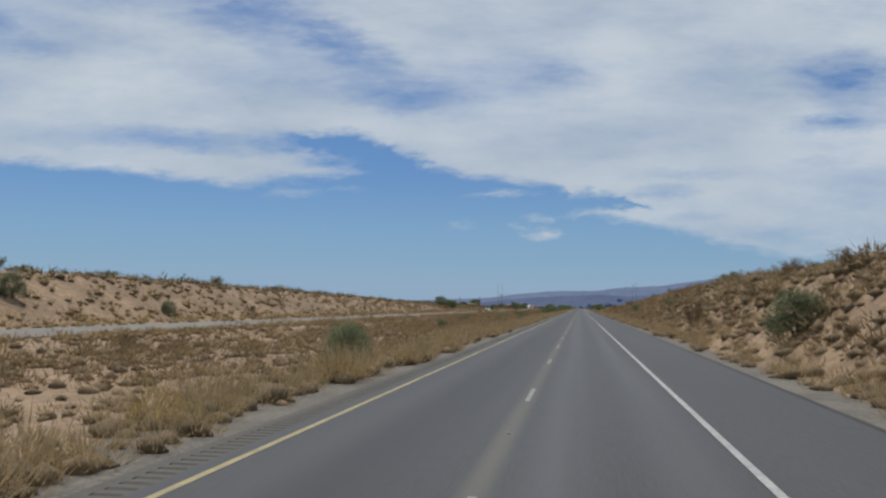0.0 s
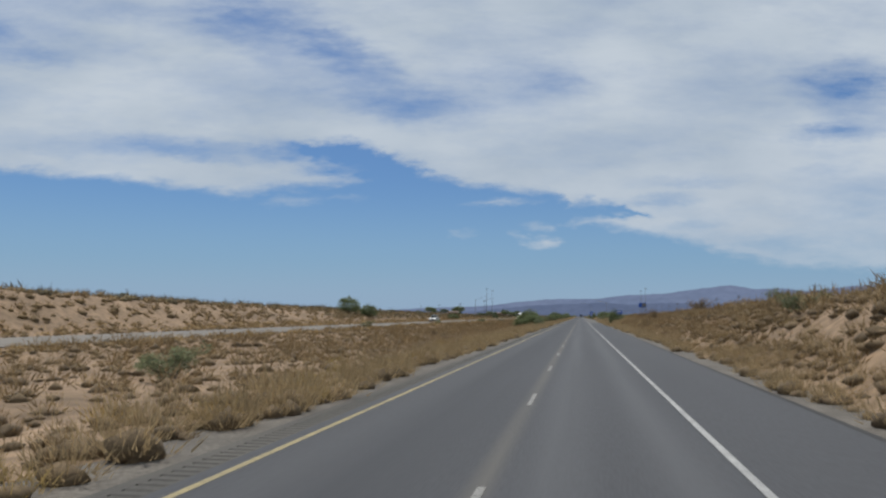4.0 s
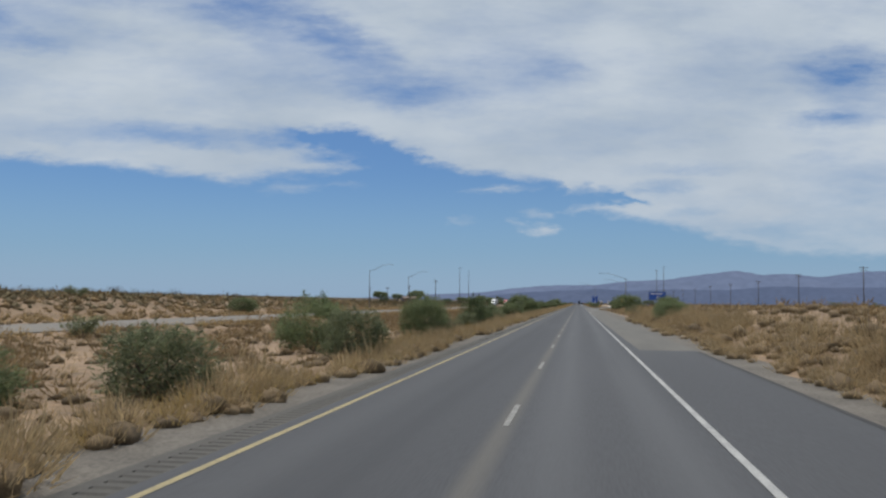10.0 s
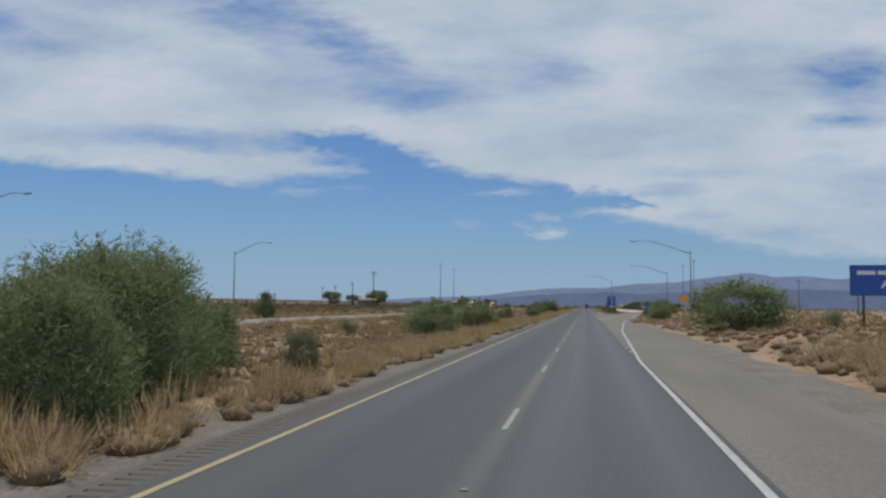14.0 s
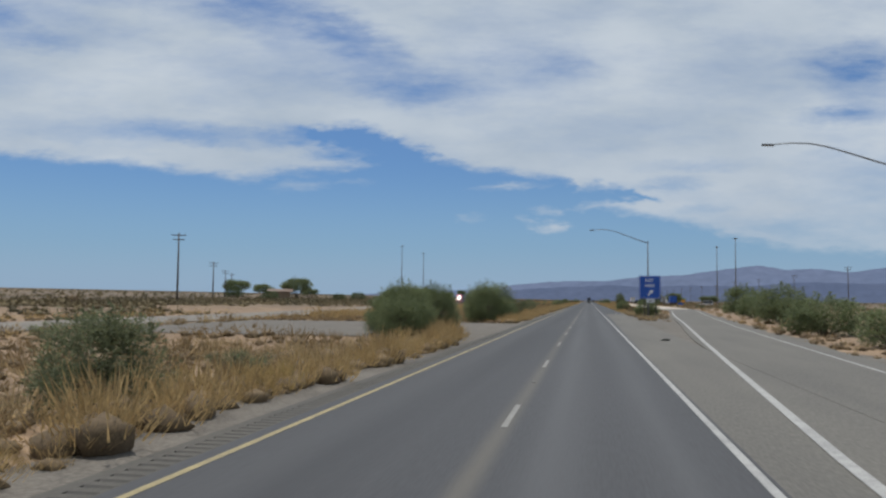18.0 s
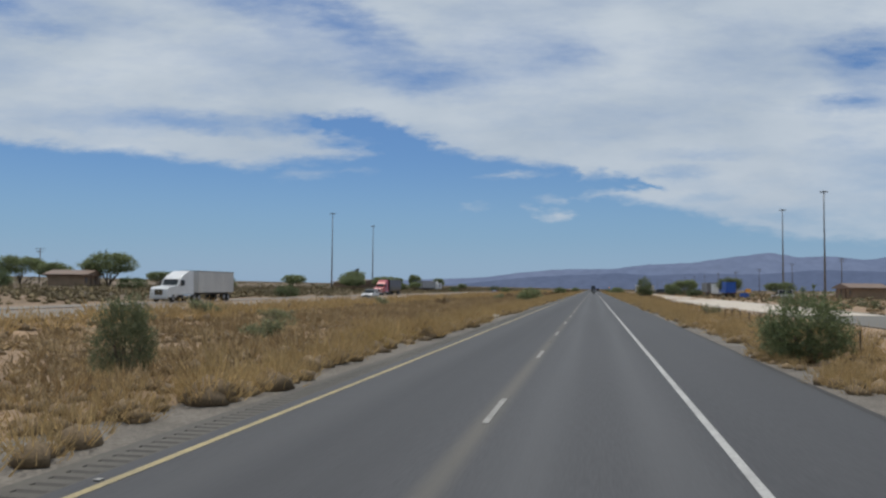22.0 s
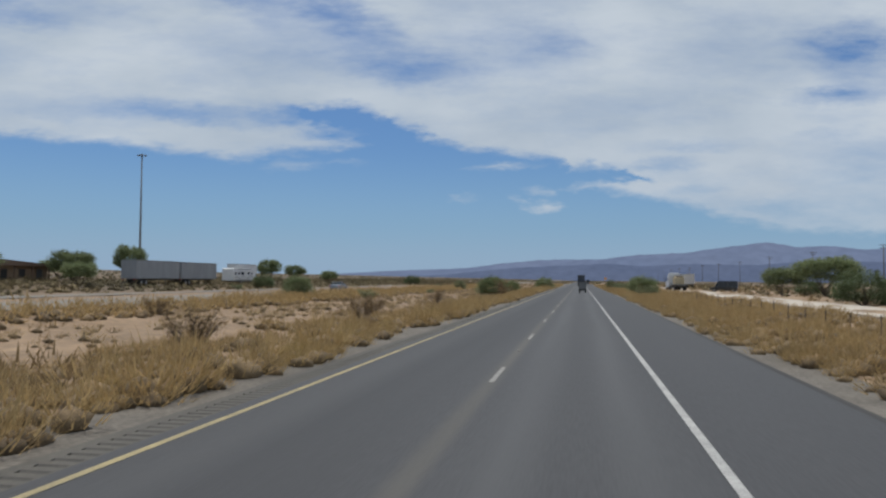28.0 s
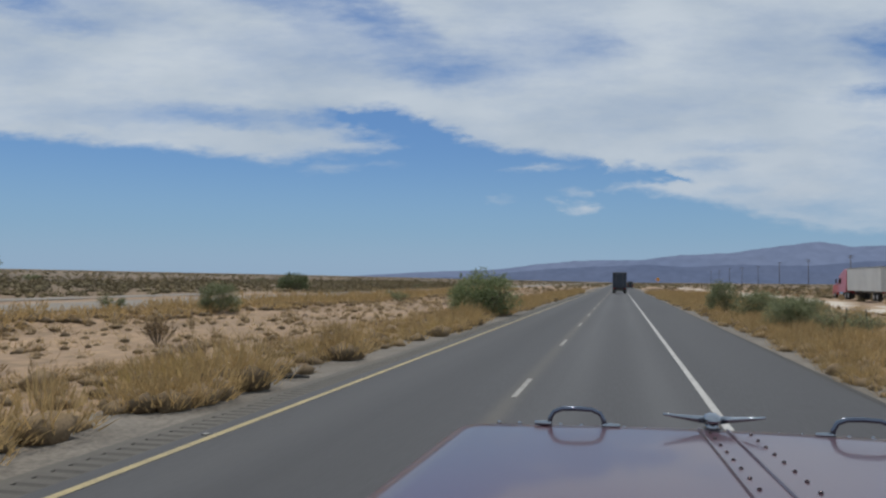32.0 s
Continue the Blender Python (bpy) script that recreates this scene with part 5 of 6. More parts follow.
def notice(name, label, x, y, w, h, z, material):
    """A low board on two short posts."""
    s = thing(name, label, "sign")
    s.location = (x, y, float(land(x, y)))
    part("board", panel(w, h, 0.03, 0.06), material, s, at=Matrix.Translation((0, 0, z)))
    part("back_plate", panel(w - 0.02, h - 0.02, 0.012, 0.06), M["dark_steel"], s, at=Matrix.Translation((0, 0.034, z)))
    for q in (-0.36, 0.36):
        part("post", post(z + h * 0.3, 0.08), M["steel"], s, at=Matrix.Translation((q * w, 0.08, 0)))


def diamond(x, y, z):
    s = thing("warning_sign", "orange diamond warning sign on a post", "road sign", "orange warning signs")
    s.location = (x, y, float(land(x, y)))
    h = z - s.location.z
    bm = panel(0.92, 0.92, 0.012, 0.06)
    bmesh.ops.rotate(bm, verts=bm.verts, cent=(0, 0, 0), matrix=Matrix.Rotation(radians(45), 3, "Y"))
    part("board", bm, M["sign_orange"], s, at=Matrix.Translation((0, 0, h)))
    part("post", post(h + 0.4, 0.07), M["steel"], s, at=Matrix.Translation((0, 0.05, 0)))


def street_lamp(x, y, arm, top=9.4, h=1.75):
    """A steel lamp; arm: reach of its bent bracket, with sign."""
    s = thing("street_lamp", "tall grey steel street lamp with a bent bracket", "street lamp", "street lamps")
    s.location = (x, y, float(land(x, y)))
    top -= s.location.z
    part("pole", tube([(0, 0, -0.2), (0, 0, top * 0.5), (0, 0, top)], [0.115, 0.09, 0.065], 10), M["steel"], s, smooth=True)
    part("base_flange", boxed(-0.22, 0.22, -0.22, 0.22, -0.2, 0.08, 0.02), M["steel"], s)
    pts = [(arm * f, 0, top - 0.12 + h * g) for f, g in ((0, 0), (0.2, 0.3), (0.42, 0.66), (0.55, 0.86), (0.66, 0.97), (0.78, 1.0), (0.9, 0.97))]
    part("bracket", tube(pts, [0.05, 0.048, 0.045, 0.042, 0.04, 0.036, 0.032], 8), M["steel"], s, smooth=True)
    head = boxed(-0.34, 0.34, -0.13, 0.13, -0.06, 0.06, 0.05)
    part("lamp_head", head, M["steel"], s, at=pose(arm * 0.94, 0, top - 0.14 + h * 0.965, 0, 3 if arm < 0 else -3, 0))
    part("cap", boxed(-0.075, 0.075, -0.075, 0.075, top - 0.05, top + 0.16, 0.02), M["steel"], s)


def mast(x, y, top):
    s = thing("high_mast_light", "very tall slender grey mast with a ring of lamps", "light mast", "high mast lights")
    s.location = (x, y, float(land(x, y)))
    top -= s.location.z
    part("pole", tube([(0, 0, -0.3), (0, 0, top * 0.5), (0, 0, top)], [0.34, 0.24, 0.15], 10), M["steel"], s, smooth=True)
    ring = part("lamp_ring", tube([(0.75 * math.cos(a), 0.75 * math.sin(a), top - 0.15) for a in (2 * math.pi * k / 12 for k in range(13))], 0.06, 6), M["steel"], s)
    for k in range(6):
        a = math.pi * k / 3
        part("floodlight", boxed(-0.26, 0.26, -0.2, 0.2, -0.13, 0.1, 0.04), M["grey_panel"], ring, at=pose(0.95 * math.cos(a), 0.95 * math.sin(a), top - 0.2, 0, 0, math.degrees(a)))
    part("top_cap", boxed(-0.3, 0.3, -0.3, 0.3, top - 0.1, top + 0.15, 0.06), M["steel"], s)


def utility_pole(x, y, top, yaw=0):
    s = thing("utility_pole", "weathered wooden utility pole with cross-arms", "utility pole", "utility poles")
    s.matrix_basis = pose(x, y, float(land(x, y)), 0, 0, yaw)
    h = top - s.location.z
    part("pole", tube([(0, 0, -0.3), (0, 0, h)], [0.19, 0.12], 8), M["wood"], s, smooth=True)
    for k, w in ((0.35, 1.25), (1.15, 1.0)):
        arm = part("cross_arm", boxed(-w, w, -0.2, -0.09, h - k - 0.07, h - k + 0.07, 0.01), M["wood"], s)
        for q in (-0.92, -0.45, 0.45, 0.92):
            part("insulator", tube([(q * w, -0.14, h - k + 0.07), (q * w, -0.14, h - k + 0.24)], [0.045, 0.03], 6), M["grey_panel"], arm)


def wire_fence():
    f = thing("wire_fence", "low wire fence on thin dark steel posts", "fence")
    run = [(7.1, 722), (9.7, 800), (10.9, 900), (11.6, 974), (12.4, 1024), (12.8, 1150)]
    ys = np.arange(724, 1150, 3.6)
    xs = np.interp(ys, [p[1] for p in run], [p[0] for p in run])
    base = part("fence_post", boxed(-0.022, 0.022, -0.02, 0.02, -0.25, 1.0, 0.005), M["dark_steel"], f, at=Matrix.Translation((xs[0], ys[0], float(land(xs[0], ys[0])))))
    for x, y in zip(xs[1:], ys[1:]):
        o = base.copy()
        scene.collection.objects.link(o)
        o.location = (x, y, float(land(x, y)))
    for z in (0.35, 0.65, 0.92):
        part("wire", tube([(x, y, float(land(x, y)) + z) for x, y in zip(xs, ys)], 0.003, 3), M["steel"], f)


rest_sign()
guide_sign()
service_board()
diamond(12.6, 575, 3.2)
diamond(12.0, 1325, 2.9)
notice("notice_board", "low blue notice board beside the rest-area road", 38.0, 950, 2.2, 1.1, 0.85, M["sign_blue"])
notice("yellow_board", "small yellow-orange board beside the rest-area road", 39.4, 953, 1.3, 0.9, 1.9, M["sign_orange"])
street_lamp(7.5, 705, -7.3)
street_lamp(17.8, 650, -8.0, 9.5)
street_lamp(14.0, 579, -8.0, 9.4)
street_lamp(-51, 526.6, 6.0, 9.5)
street_lamp(-53.5, 584.5, 6.0, 9.9)
for x, y, t in ((-107, 1059, 32.8), (-107.6, 1124.4, 32.5), (65, 1031, 30.0), (66, 984, 30.8)):
    mast(x, y, t)
for x, y, t in ((-71.2, 733.4, 13.3), (-100, 805.5, 11.6), (-131, 878, 11.9), (-163, 952, 13.0)):
    utility_pole(x, y, t, 25)
for k in range(-2, 19):
    utility_pole(86 + 0.4 * k, 597 + 75 * k, 14.0 + 0.4 * math.sin(k * 2.1), -3)
wire_fence()

# ---- vehicles: forward is +y ----
def profile(points, half, bevel=0.04, taper=0.0, ztaper=1.0):
    """A body from its side outline (y, z), drawn out to both sides; points above ztaper lean in by taper."""
    bm = bmesh.new()
    rows = []
    for sx in (-1, 1):
        rows.append([bm.verts.new((sx * (half - taper * max(0.0, z - ztaper)), y, z)) for y, z in points])
    n = len(points)
    bm.faces.new(rows[0])
    bm.faces.new(rows[1][::-1])
    for k in range(n):
        bm.faces.new((rows[0][k], rows[1][k], rows[1][(k + 1) % n], rows[0][(k + 1) % n]))
    bmesh.ops.recalc_face_normals(bm, faces=bm.faces)
    if bevel:
        bmesh.ops.bevel(bm, geom=list(bm.edges), offset=bevel, segments=2, affect="EDGES", profile=0.6)
    return bm


def wheel(parent, x, y, r, w):
    bm = bmesh.new()
    bmesh.ops.create_cone(bm, cap_ends=True, segments=20, radius1=r, radius2=r, depth=w, matrix=Matrix.Rotation(radians(90), 4, "Y"))
    bmesh.ops.bevel(bm, geom=[e for e in bm.edges if len(e.link_faces) == 2 and e.calc_face_angle() > 1], offset=r * 0.12, segments=2, affect="EDGES")
    t = part("wheel", bm, M["rubber"], parent, "black tyre", at=Matrix.Translation((x, y, r)), smooth=False)
    bm = bmesh.new()
    bmesh.ops.create_cone(bm, cap_ends=True, segments=16, radius1=r * 0.58, radius2=r * 0.5, depth=0.03, matrix=Matrix.Translation((math.copysign(w / 2, x), 0, 0)) @ Matrix.Rotation(radians(90 if x > 0 else -90), 4, "Y"))
    part("rim", bm, M["rim"], t, "dull steel rim")


def trailer_parts(s, y0, y1, material, top=4.05, label="", z0=1.15):
    b = part("trailer_box", boxed(-1.29, 1.29, y0, y1, z0, top, 0.03), material, s, label)
    for k in range(1, int((y1 - y0) / 1.2)):
        for sx in (-1, 1):
            part("rib", boxed(sx * 1.29 - 0.008, sx * 1.29 + 0.008, y0 + k * 1.2, y0 + k * 1.2 + 0.04, z0 + 0.05, top - 0.05), material, b)
    part("top_rail", boxed(-1.305, 1.305, y0, y1, top - 0.12, top - 0.02), M["grey_panel"], b)
    part("chassis", boxed(-0.5, 0.5, y0 + 0.2, y1 - 0.2, z0 - 0.25, z0 - 0.005), M["dark_steel"], s)
    part("rear_bumper", boxed(-1.15, 1.15, y0 + 0.02, y0 + 0.12, 0.5, 0.62), M["dark_steel"], s)
    for x in (-0.9, 0.9):
        part("bumper_strut", boxed(x - 0.05, x + 0.05, y0 + 0.04, y0 + 0.12, 0.6, z0 - 0.0), M["dark_steel"], s)
        for y in (y0 + 1.6, y0 + 2.9):
            wheel(s, math.copysign(1.0, x), y, 0.5, 0.52)
    for x in (-1.0, 1.0):
        part("tail_light", boxed(x - 0.14, x + 0.14, y0 - 0.02, y0 + 0.02, z0 - 0.16, z0 - 0.06), M["tail"], s)
    for x in (-0.6, 0.6):
        part("landing_leg", boxed(x - 0.06, x + 0.06, y1 - 3.4, y1 - 3.25, 0.1, z0 - 0.005), M["dark_steel"], s)


def tractor_parts(s, y, paint, sleeper=True):
    """A bonneted tractor unit whose nose ends at y + 7.2."""
    out = [(y, 0.85), (y, 3.9 if sleeper else 3.0), (y + 1.2, 3.95 if sleeper else 3.1), (y + 2.9, 3.35 if sleeper else 2.9), (y + 3.6, 2.9), (y + 4.1, 2.05), (y + 6.3, 1.85), (y + 6.6, 1.6), (y + 6.65, 0.6), (y + 4.6, 0.55), (y + 4.2, 0.85)]
    c = part("cab", profile(out, 1.2, 0.07, 0.06, 2.0), paint, s)
    part("windscreen", boxed(-0.98, 0.98, -0.012, 0.012, -0.42, 0.42, 0.01), M["glass"], c, at=pose(0, y + 3.89, 2.5, 31, 0, 0))
    for sx in (-1, 1):
        part("side_window", boxed(sx * 1.185 - 0.02, sx * 1.185 + 0.02, y + 2.5, y + 3.4, 2.05, 2.75, 0.01), M["glass"], c)
        part("headlight", boxed(sx * 0.92 - 0.2, sx * 0.92 + 0.2, y + 6.6, y + 6.7, 1.05, 1.3, 0.03), M["lamp_glass"], c)
        m = part("mirror", boxed(sx * 1.45 - 0.08, sx * 1.45 + 0.08, y + 3.7, y + 3.85, 2.0, 2.7, 0.03), M["black_paint"], s)
        part("mirror_arm", tube([(sx * 1.15, y + 3.6, 2.1), (sx * 1.42, y + 3.75, 2.1)], 0.03, 5), M["black_paint"], m)
        part("fuel_tank", tube([(sx * 0.95, y + 1.0, 0.72), (sx * 0.95, y + 2.9, 0.72)], 0.33, 14), M["chrome"], s)
        wheel(s, sx * 1.05, y + 5.3, 0.5, 0.34)
        for q in (-0.4, 0.9):
            wheel(s, sx * 0.98, y + q - 0.9, 0.5, 0.52)
    part("grille", boxed(-0.55, 0.55, y + 6.64, y + 6.7, 0.85, 1.6, 0.03), M["chrome"], c)
    part("bumper", boxed(-1.18, 1.18, y + 6.55, y + 6.8, 0.4, 0.72, 0.06), M["dirty_white"], s)
    part("chassis", boxed(-0.45, 0.45, y - 2.4, y + 4.4, 0.62, 0.84), M["dark_steel"], s)


def semi(name, label, x, y, yaw, paint, box_mat, length=14.0, trailer_label=""):
    """y: where the rear of its trailer stands."""
    s = thing(name, label, "truck")
    trailer_parts(s, 0, length, box_mat, label=trailer_label)
    tractor_parts(s, length + 1.0, paint)
    s.matrix_basis = pose(x, y, max(0.02, float(land(x, y)) + 0.05), 0, 0, yaw)
    return s


def loose_trailer(label, x, y, material, length):
    s = thing("trailer", label, "trailer", "parked trailers")
    trailer_parts(s, 0, length, material)
    s.matrix_basis = pose(x, y, float(land(x, y)) + 0.05, 0, 0, 0)


def car(name, label, x, y, yaw, paint, shape="suv", z=None):
    s = thing(name, label, "car" if shape != "pickup" else "pickup truck")
    L, top = {"suv": (4.7, 1.72), "sedan": (4.6, 1.45), "pickup": (5.8, 1.95), "van": (5.6, 2.25)}[shape]
    lo = 0.28 if shape != "pickup" else 0.42
    belt = 1.0 if shape != "pickup" else 1.18
    h = L / 2
    part("body", profile([(-h, lo + 0.1), (-h, belt - 0.05), (-h + 0.15, belt), (h - 1.3, belt), (h - 0.2, belt - 0.16), (h, belt - 0.35), (h, lo + 0.1), (h - 0.2, lo), (-h + 0.2, lo)], 0.92 if shape != "pickup" else 1.0, 0.06), paint, s)
    if shape == "pickup":
        cabin = [(-0.9, belt - 0.02), (-0.75, top), (0.75, top), (1.45, belt - 0.02)]
    elif shape == "van":
        cabin = [(-h + 0.05, belt - 0.02), (-h + 0.1, top), (h - 1.7, top), (h - 0.9, belt - 0.02)]
    elif shape == "suv":
        cabin = [(-h + 0.1, belt - 0.02), (-h + 0.45, top), (h - 2.3, top), (h - 1.3, belt - 0.02)]
    else:
        cabin = [(-h + 0.5, belt - 0.02), (-h + 1.3, top), (h - 2.2, top), (h - 1.2, belt - 0.02)]
    g = part("greenhouse", profile(cabin, 0.84, 0.05, 0.22, belt), M["glass"], s, "dark side windows")
    y0, y1 = cabin[1][0], cabin[2][0]
    part("roof", boxed(-0.68, 0.68, y0 - 0.05, y1 + 0.08, top - 0.06, top + 0.03, 0.03), paint, s)
    for f in (0.05, 0.5, 0.97):
        yy = y0 + (y1 - y0) * f
        for sx in (-1, 1):
            part("pillar", boxed(sx * 0.78 - 0.07, sx * 0.78 + 0.05, yy - 0.05, yy + 0.05, belt - 0.02, top - 0.02), paint, g)
    for sx in (-1, 1):
        part("headlight", boxed(sx * 0.68 - 0.2, sx * 0.68 + 0.2, h - 0.06, h + 0.02, belt - 0.42, belt - 0.24, 0.02), M["lamp_glass"], s)
        part("tail_light", boxed(sx * 0.78 - 0.1, sx * 0.78 + 0.1, -h - 0.02, -h + 0.04, belt - 0.35, belt - 0.05, 0.02), M["tail"], s)
        part("side_mirror", boxed(sx * 1.02 - 0.09, sx * 1.02 + 0.09, h - 1.75, h - 1.6, belt, belt + 0.15, 0.03), paint, s)
        for yy in (-h + 0.95, h - 0.95):
            wheel(s, sx * 0.82, yy, 0.36 if shape != "pickup" else 0.42, 0.25)
    part("grille", boxed(-0.42, 0.42, h - 0.03, h + 0.025, belt - 0.5, belt - 0.22, 0.015), M["black_paint"], s)
    part("front_bumper", boxed(-0.9, 0.9, h - 0.1, h + 0.08, lo + 0.05, lo + 0.3, 0.04), M["grey_panel"], s)
    s.matrix_basis = pose(x, y, (float(land(x, y)) + 0.03) if z is None else z, 0, 0, yaw)
    return s


def box_truck():
    s = thing("box_truck", "dark blue-grey box truck seen from behind in the lane", "truck")
    b = part("cargo_box", boxed(-1.27, 1.27, 0, 7.4, 1.05, 3.9, 0.04), M["navy_panel"], s)
    for x0, x1 in ((-1.2, -0.02), (0.02, 1.2)):
        d = part("rear_door", boxed(x0, x1, -0.03, 0.0, 1.15, 3.75, 0.01), M["navy_panel"], b)
        part("lock_rod", boxed((x0 + x1) / 2 - 0.02, (x0 + x1) / 2 + 0.02, -0.06, -0.03, 1.2, 3.7), M["steel"], d)
    part("rear_frame", boxed(-1.28, 1.28, -0.012, 0.06, 3.76, 3.92), M["grey_panel"], b)
    part("chassis", boxed(-0.5, 0.5, 0.1, 9.2, 0.7, 1.045), M["dark_steel"], s)
    part("cab", profile([(7.5, 0.6), (7.5, 2.75), (8.6, 2.8), (9.4, 1.9), (10.4, 1.6), (10.6, 0.6)], 1.1, 0.07), M["navy_panel"], s)
    part("bumper", boxed(-1.2, 1.2, -0.1, 0.05, 0.48, 0.66, 0.02), M["dark_steel"], s)
    for sx in (-1, 1):
        part("tail_light", boxed(sx * 1.0 - 0.15, sx * 1.0 + 0.15, -0.06, 0.0, 0.86, 0.98), M["tail"], s)
        part("mud_flap", boxed(sx * 0.95 - 0.3, sx * 0.95 + 0.3, 0.35, 0.37, 0.18, 1.04), M["rubber"], s)
        wheel(s, sx * 0.98, 1.4, 0.5, 0.52)
        wheel(s, sx * 1.0, 9.3, 0.5, 0.32)
    s.matrix_basis = pose(0.75, 1228, 0, 0, 0, 0)


def travel_trailer():
    s = thing("travel_trailer", "white caravan trailer with dark windows and grey graphics", "caravan")
    b = part("body", profile([(0, 0.55), (0, 2.95), (0.25, 3.1), (9.6, 3.1), (10.2, 2.6), (10.6, 1.6), (10.3, 0.55)], 1.22, 0.06), M["white_paint"], s)
    for y0, y1, z0, z1 in ((0.7, 1.5, 1.75, 2.3), (2.3, 3.1, 1.8, 2.3), (3.7, 5.1, 1.7, 2.4), (7.0, 7.9, 1.8, 2.35), (8.6, 9.4, 1.85, 2.3)):
        part("window", boxed(1.2, 1.25, y0, y1, z0, z1, 0.02), M["glass"], b)
    part("door", boxed(1.2, 1.24, 5.6, 6.3, 0.75, 2.6, 0.02), M["dirty_white"], b)
    for y, w, z in ((0.6, 1.6, 1.2), (2.4, 1.1, 1.0), (4.0, 1.3, 1.3), (6.6, 1.1, 1.1), (8.0, 1.9, 1.35)):
        part("graphic_stripe", boxed(1.205, 1.235, y, y + w, z, z + 0.16), M["grey_panel"], b)
    part("skirt", boxed(1.2, 1.232, 0.3, 9.9, 0.6, 0.82), M["grey_panel"], b)
    part("awning", tube([(1.3, 2.0, 2.95), (1.3, 8.6, 2.95)], 0.07, 8), M["grey_panel"], s)
    part("roof_unit", boxed(-0.4, 0.4, 4.4, 5.3, 3.08, 3.35, 0.06), M["dirty_white"], s)
    part("drawbar", boxed(-0.15, 0.15, 10.2, 11.4, 0.45, 0.58), M["dark_steel"], s)
    for sx in (-1, 1):
        for y in (3.6, 4.5):
            wheel(s, sx * 1.05, y, 0.36, 0.24)
        part("jack", boxed(sx * 0.8 - 0.05, sx * 0.8 + 0.05, 9.3, 9.4, 0, 0.56), M["dark_steel"], s)
    s.matrix_basis = pose(-69.5, 1092.5, float(land(-69.5, 1095)) + 0.03, 0, 0, 0)


def flatbed():
    s = thing("flatbed_truck", "white-cabbed flatbed truck loaded with tan machinery", "truck")
    part("deck", boxed(-1.28, 1.28, 0, 12.0, 1.2, 1.4, 0.02), M["grey_panel"], s)
    part("chassis", boxed(-0.5, 0.5, 0.2, 12.5, 0.85, 1.195), M["dark_steel"], s)
    part("headboard", boxed(-1.28, 1.28, 11.8, 12.0, 1.4, 3.3, 0.02), M["dirty_white"], s)
    for sx in (-1, 1):
        for y in (1.4, 2.7):
            wheel(s, sx * 0.98, y, 0.5, 0.52)
        part("toolbox", boxed(sx * 1.05 - 0.2, sx * 1.05 + 0.2, 5.0, 7.5, 0.55, 1.19, 0.03), M["dark_steel"], s)
    for x in (-0.4, 0.4):
        part("landing_leg", boxed(x - 0.06, x + 0.06, 8.6, 8.75, 0.1, 1.19), M["dark_steel"], s)
    tractor_parts(s, 13.0, M["white_paint"])
    s.matrix_basis = pose(21.6, 1117, 0.02, 0, 0, 0)
    m = thing("machine_load", "tan and black machinery carried on a flatbed", "machine")
    part("body", profile([(0, 0), (0, 1.4), (1.6, 1.8), (3.4, 1.6), (4.2, 0.9), (4.2, 0)], 1.0, 0.08), M["tan_panel"], m)
    part("engine_cover", boxed(-0.8, 0.8, 4.25, 6.6, 0, 1.15, 0.06), M["black_paint"], m)
    part("canopy", boxed(-0.9, 0.9, 0.3, 2.6, 1.85, 1.97, 0.03), M["dirty_white"], m)
    for x in (-0.8, 0.8):
        for y in (0.4, 2.4):
            part("canopy_post", boxed(x - 0.04, x + 0.04, y, y + 0.08, 1.2, 1.86), M["black_paint"], m)
    m.matrix_basis = pose(21.6, 1119.2, 1.42, 0, 0, 0)


def rest_building(name, label, x, y, w, l, yaw=0):
    s = thing(name, label, "building")
    part("wall", boxed(-w / 2, w / 2, -l / 2, l / 2, -0.4, 2.7), M["wall_tan"], s)
    part("roof", profile([(-l / 2 - 1, 2.7), (-l / 2 - 1, 2.95), (0, 4.1), (l / 2 + 1, 2.95), (l / 2 + 1, 2.7)], w / 2 + 1.0, 0.0), M["roof_brown"], s)
    for k in range(int(l / 4)):
        yy = -l / 2 + 2 + 4 * k
        for sx in (-1, 1):
            part("opening", boxed(sx * w / 2 - 0.03, sx * w / 2 + 0.03, yy - 0.7, yy + 0.7, 0.2 if k % 2 else 1.0, 2.2), M["black_paint"], s)
            part("veranda_post", boxed(sx * (w / 2 + 0.8) - 0.09, sx * (w / 2 + 0.8) + 0.09, yy + 1.2, yy + 1.38, -0.4, 2.72), M["roof_brown"], s)
    s.matrix_basis = pose(x, y, float(land(x, y)), 0, 0, yaw)


def flagpole(x, y):
    s = thing("flagpole", "thin pole with a limp dark flag", "flagpole")
    part("pole", tube([(0, 0, -0.2), (0, 0, 8.4)], [0.07, 0.04], 8), M["steel"], s)
    bm = bmesh.new()
    rows = []
    for k in range(7):
        f = k / 6
        rows.append([bm.verts.new((-0.05 - 1.7 * f, 0.16 * math.sin(f * 7 + j), 7.9 - 2.3 * j / 4 - 0.9 * f * (1 - 0.3 * j / 4))) for j in range(5)])
    for a, b in zip(rows, rows[1:]):
        for j in range(4):
            bm.faces.new((a[j], a[j + 1], b[j + 1], b[j]))
    g = bmesh.ops.solidify(bm, geom=bm.faces[:], thickness=0.01)
    part("flag", bm, M["flag"], s, "faded dark cloth")
    s.location = (x, y, float(land(x, y)))


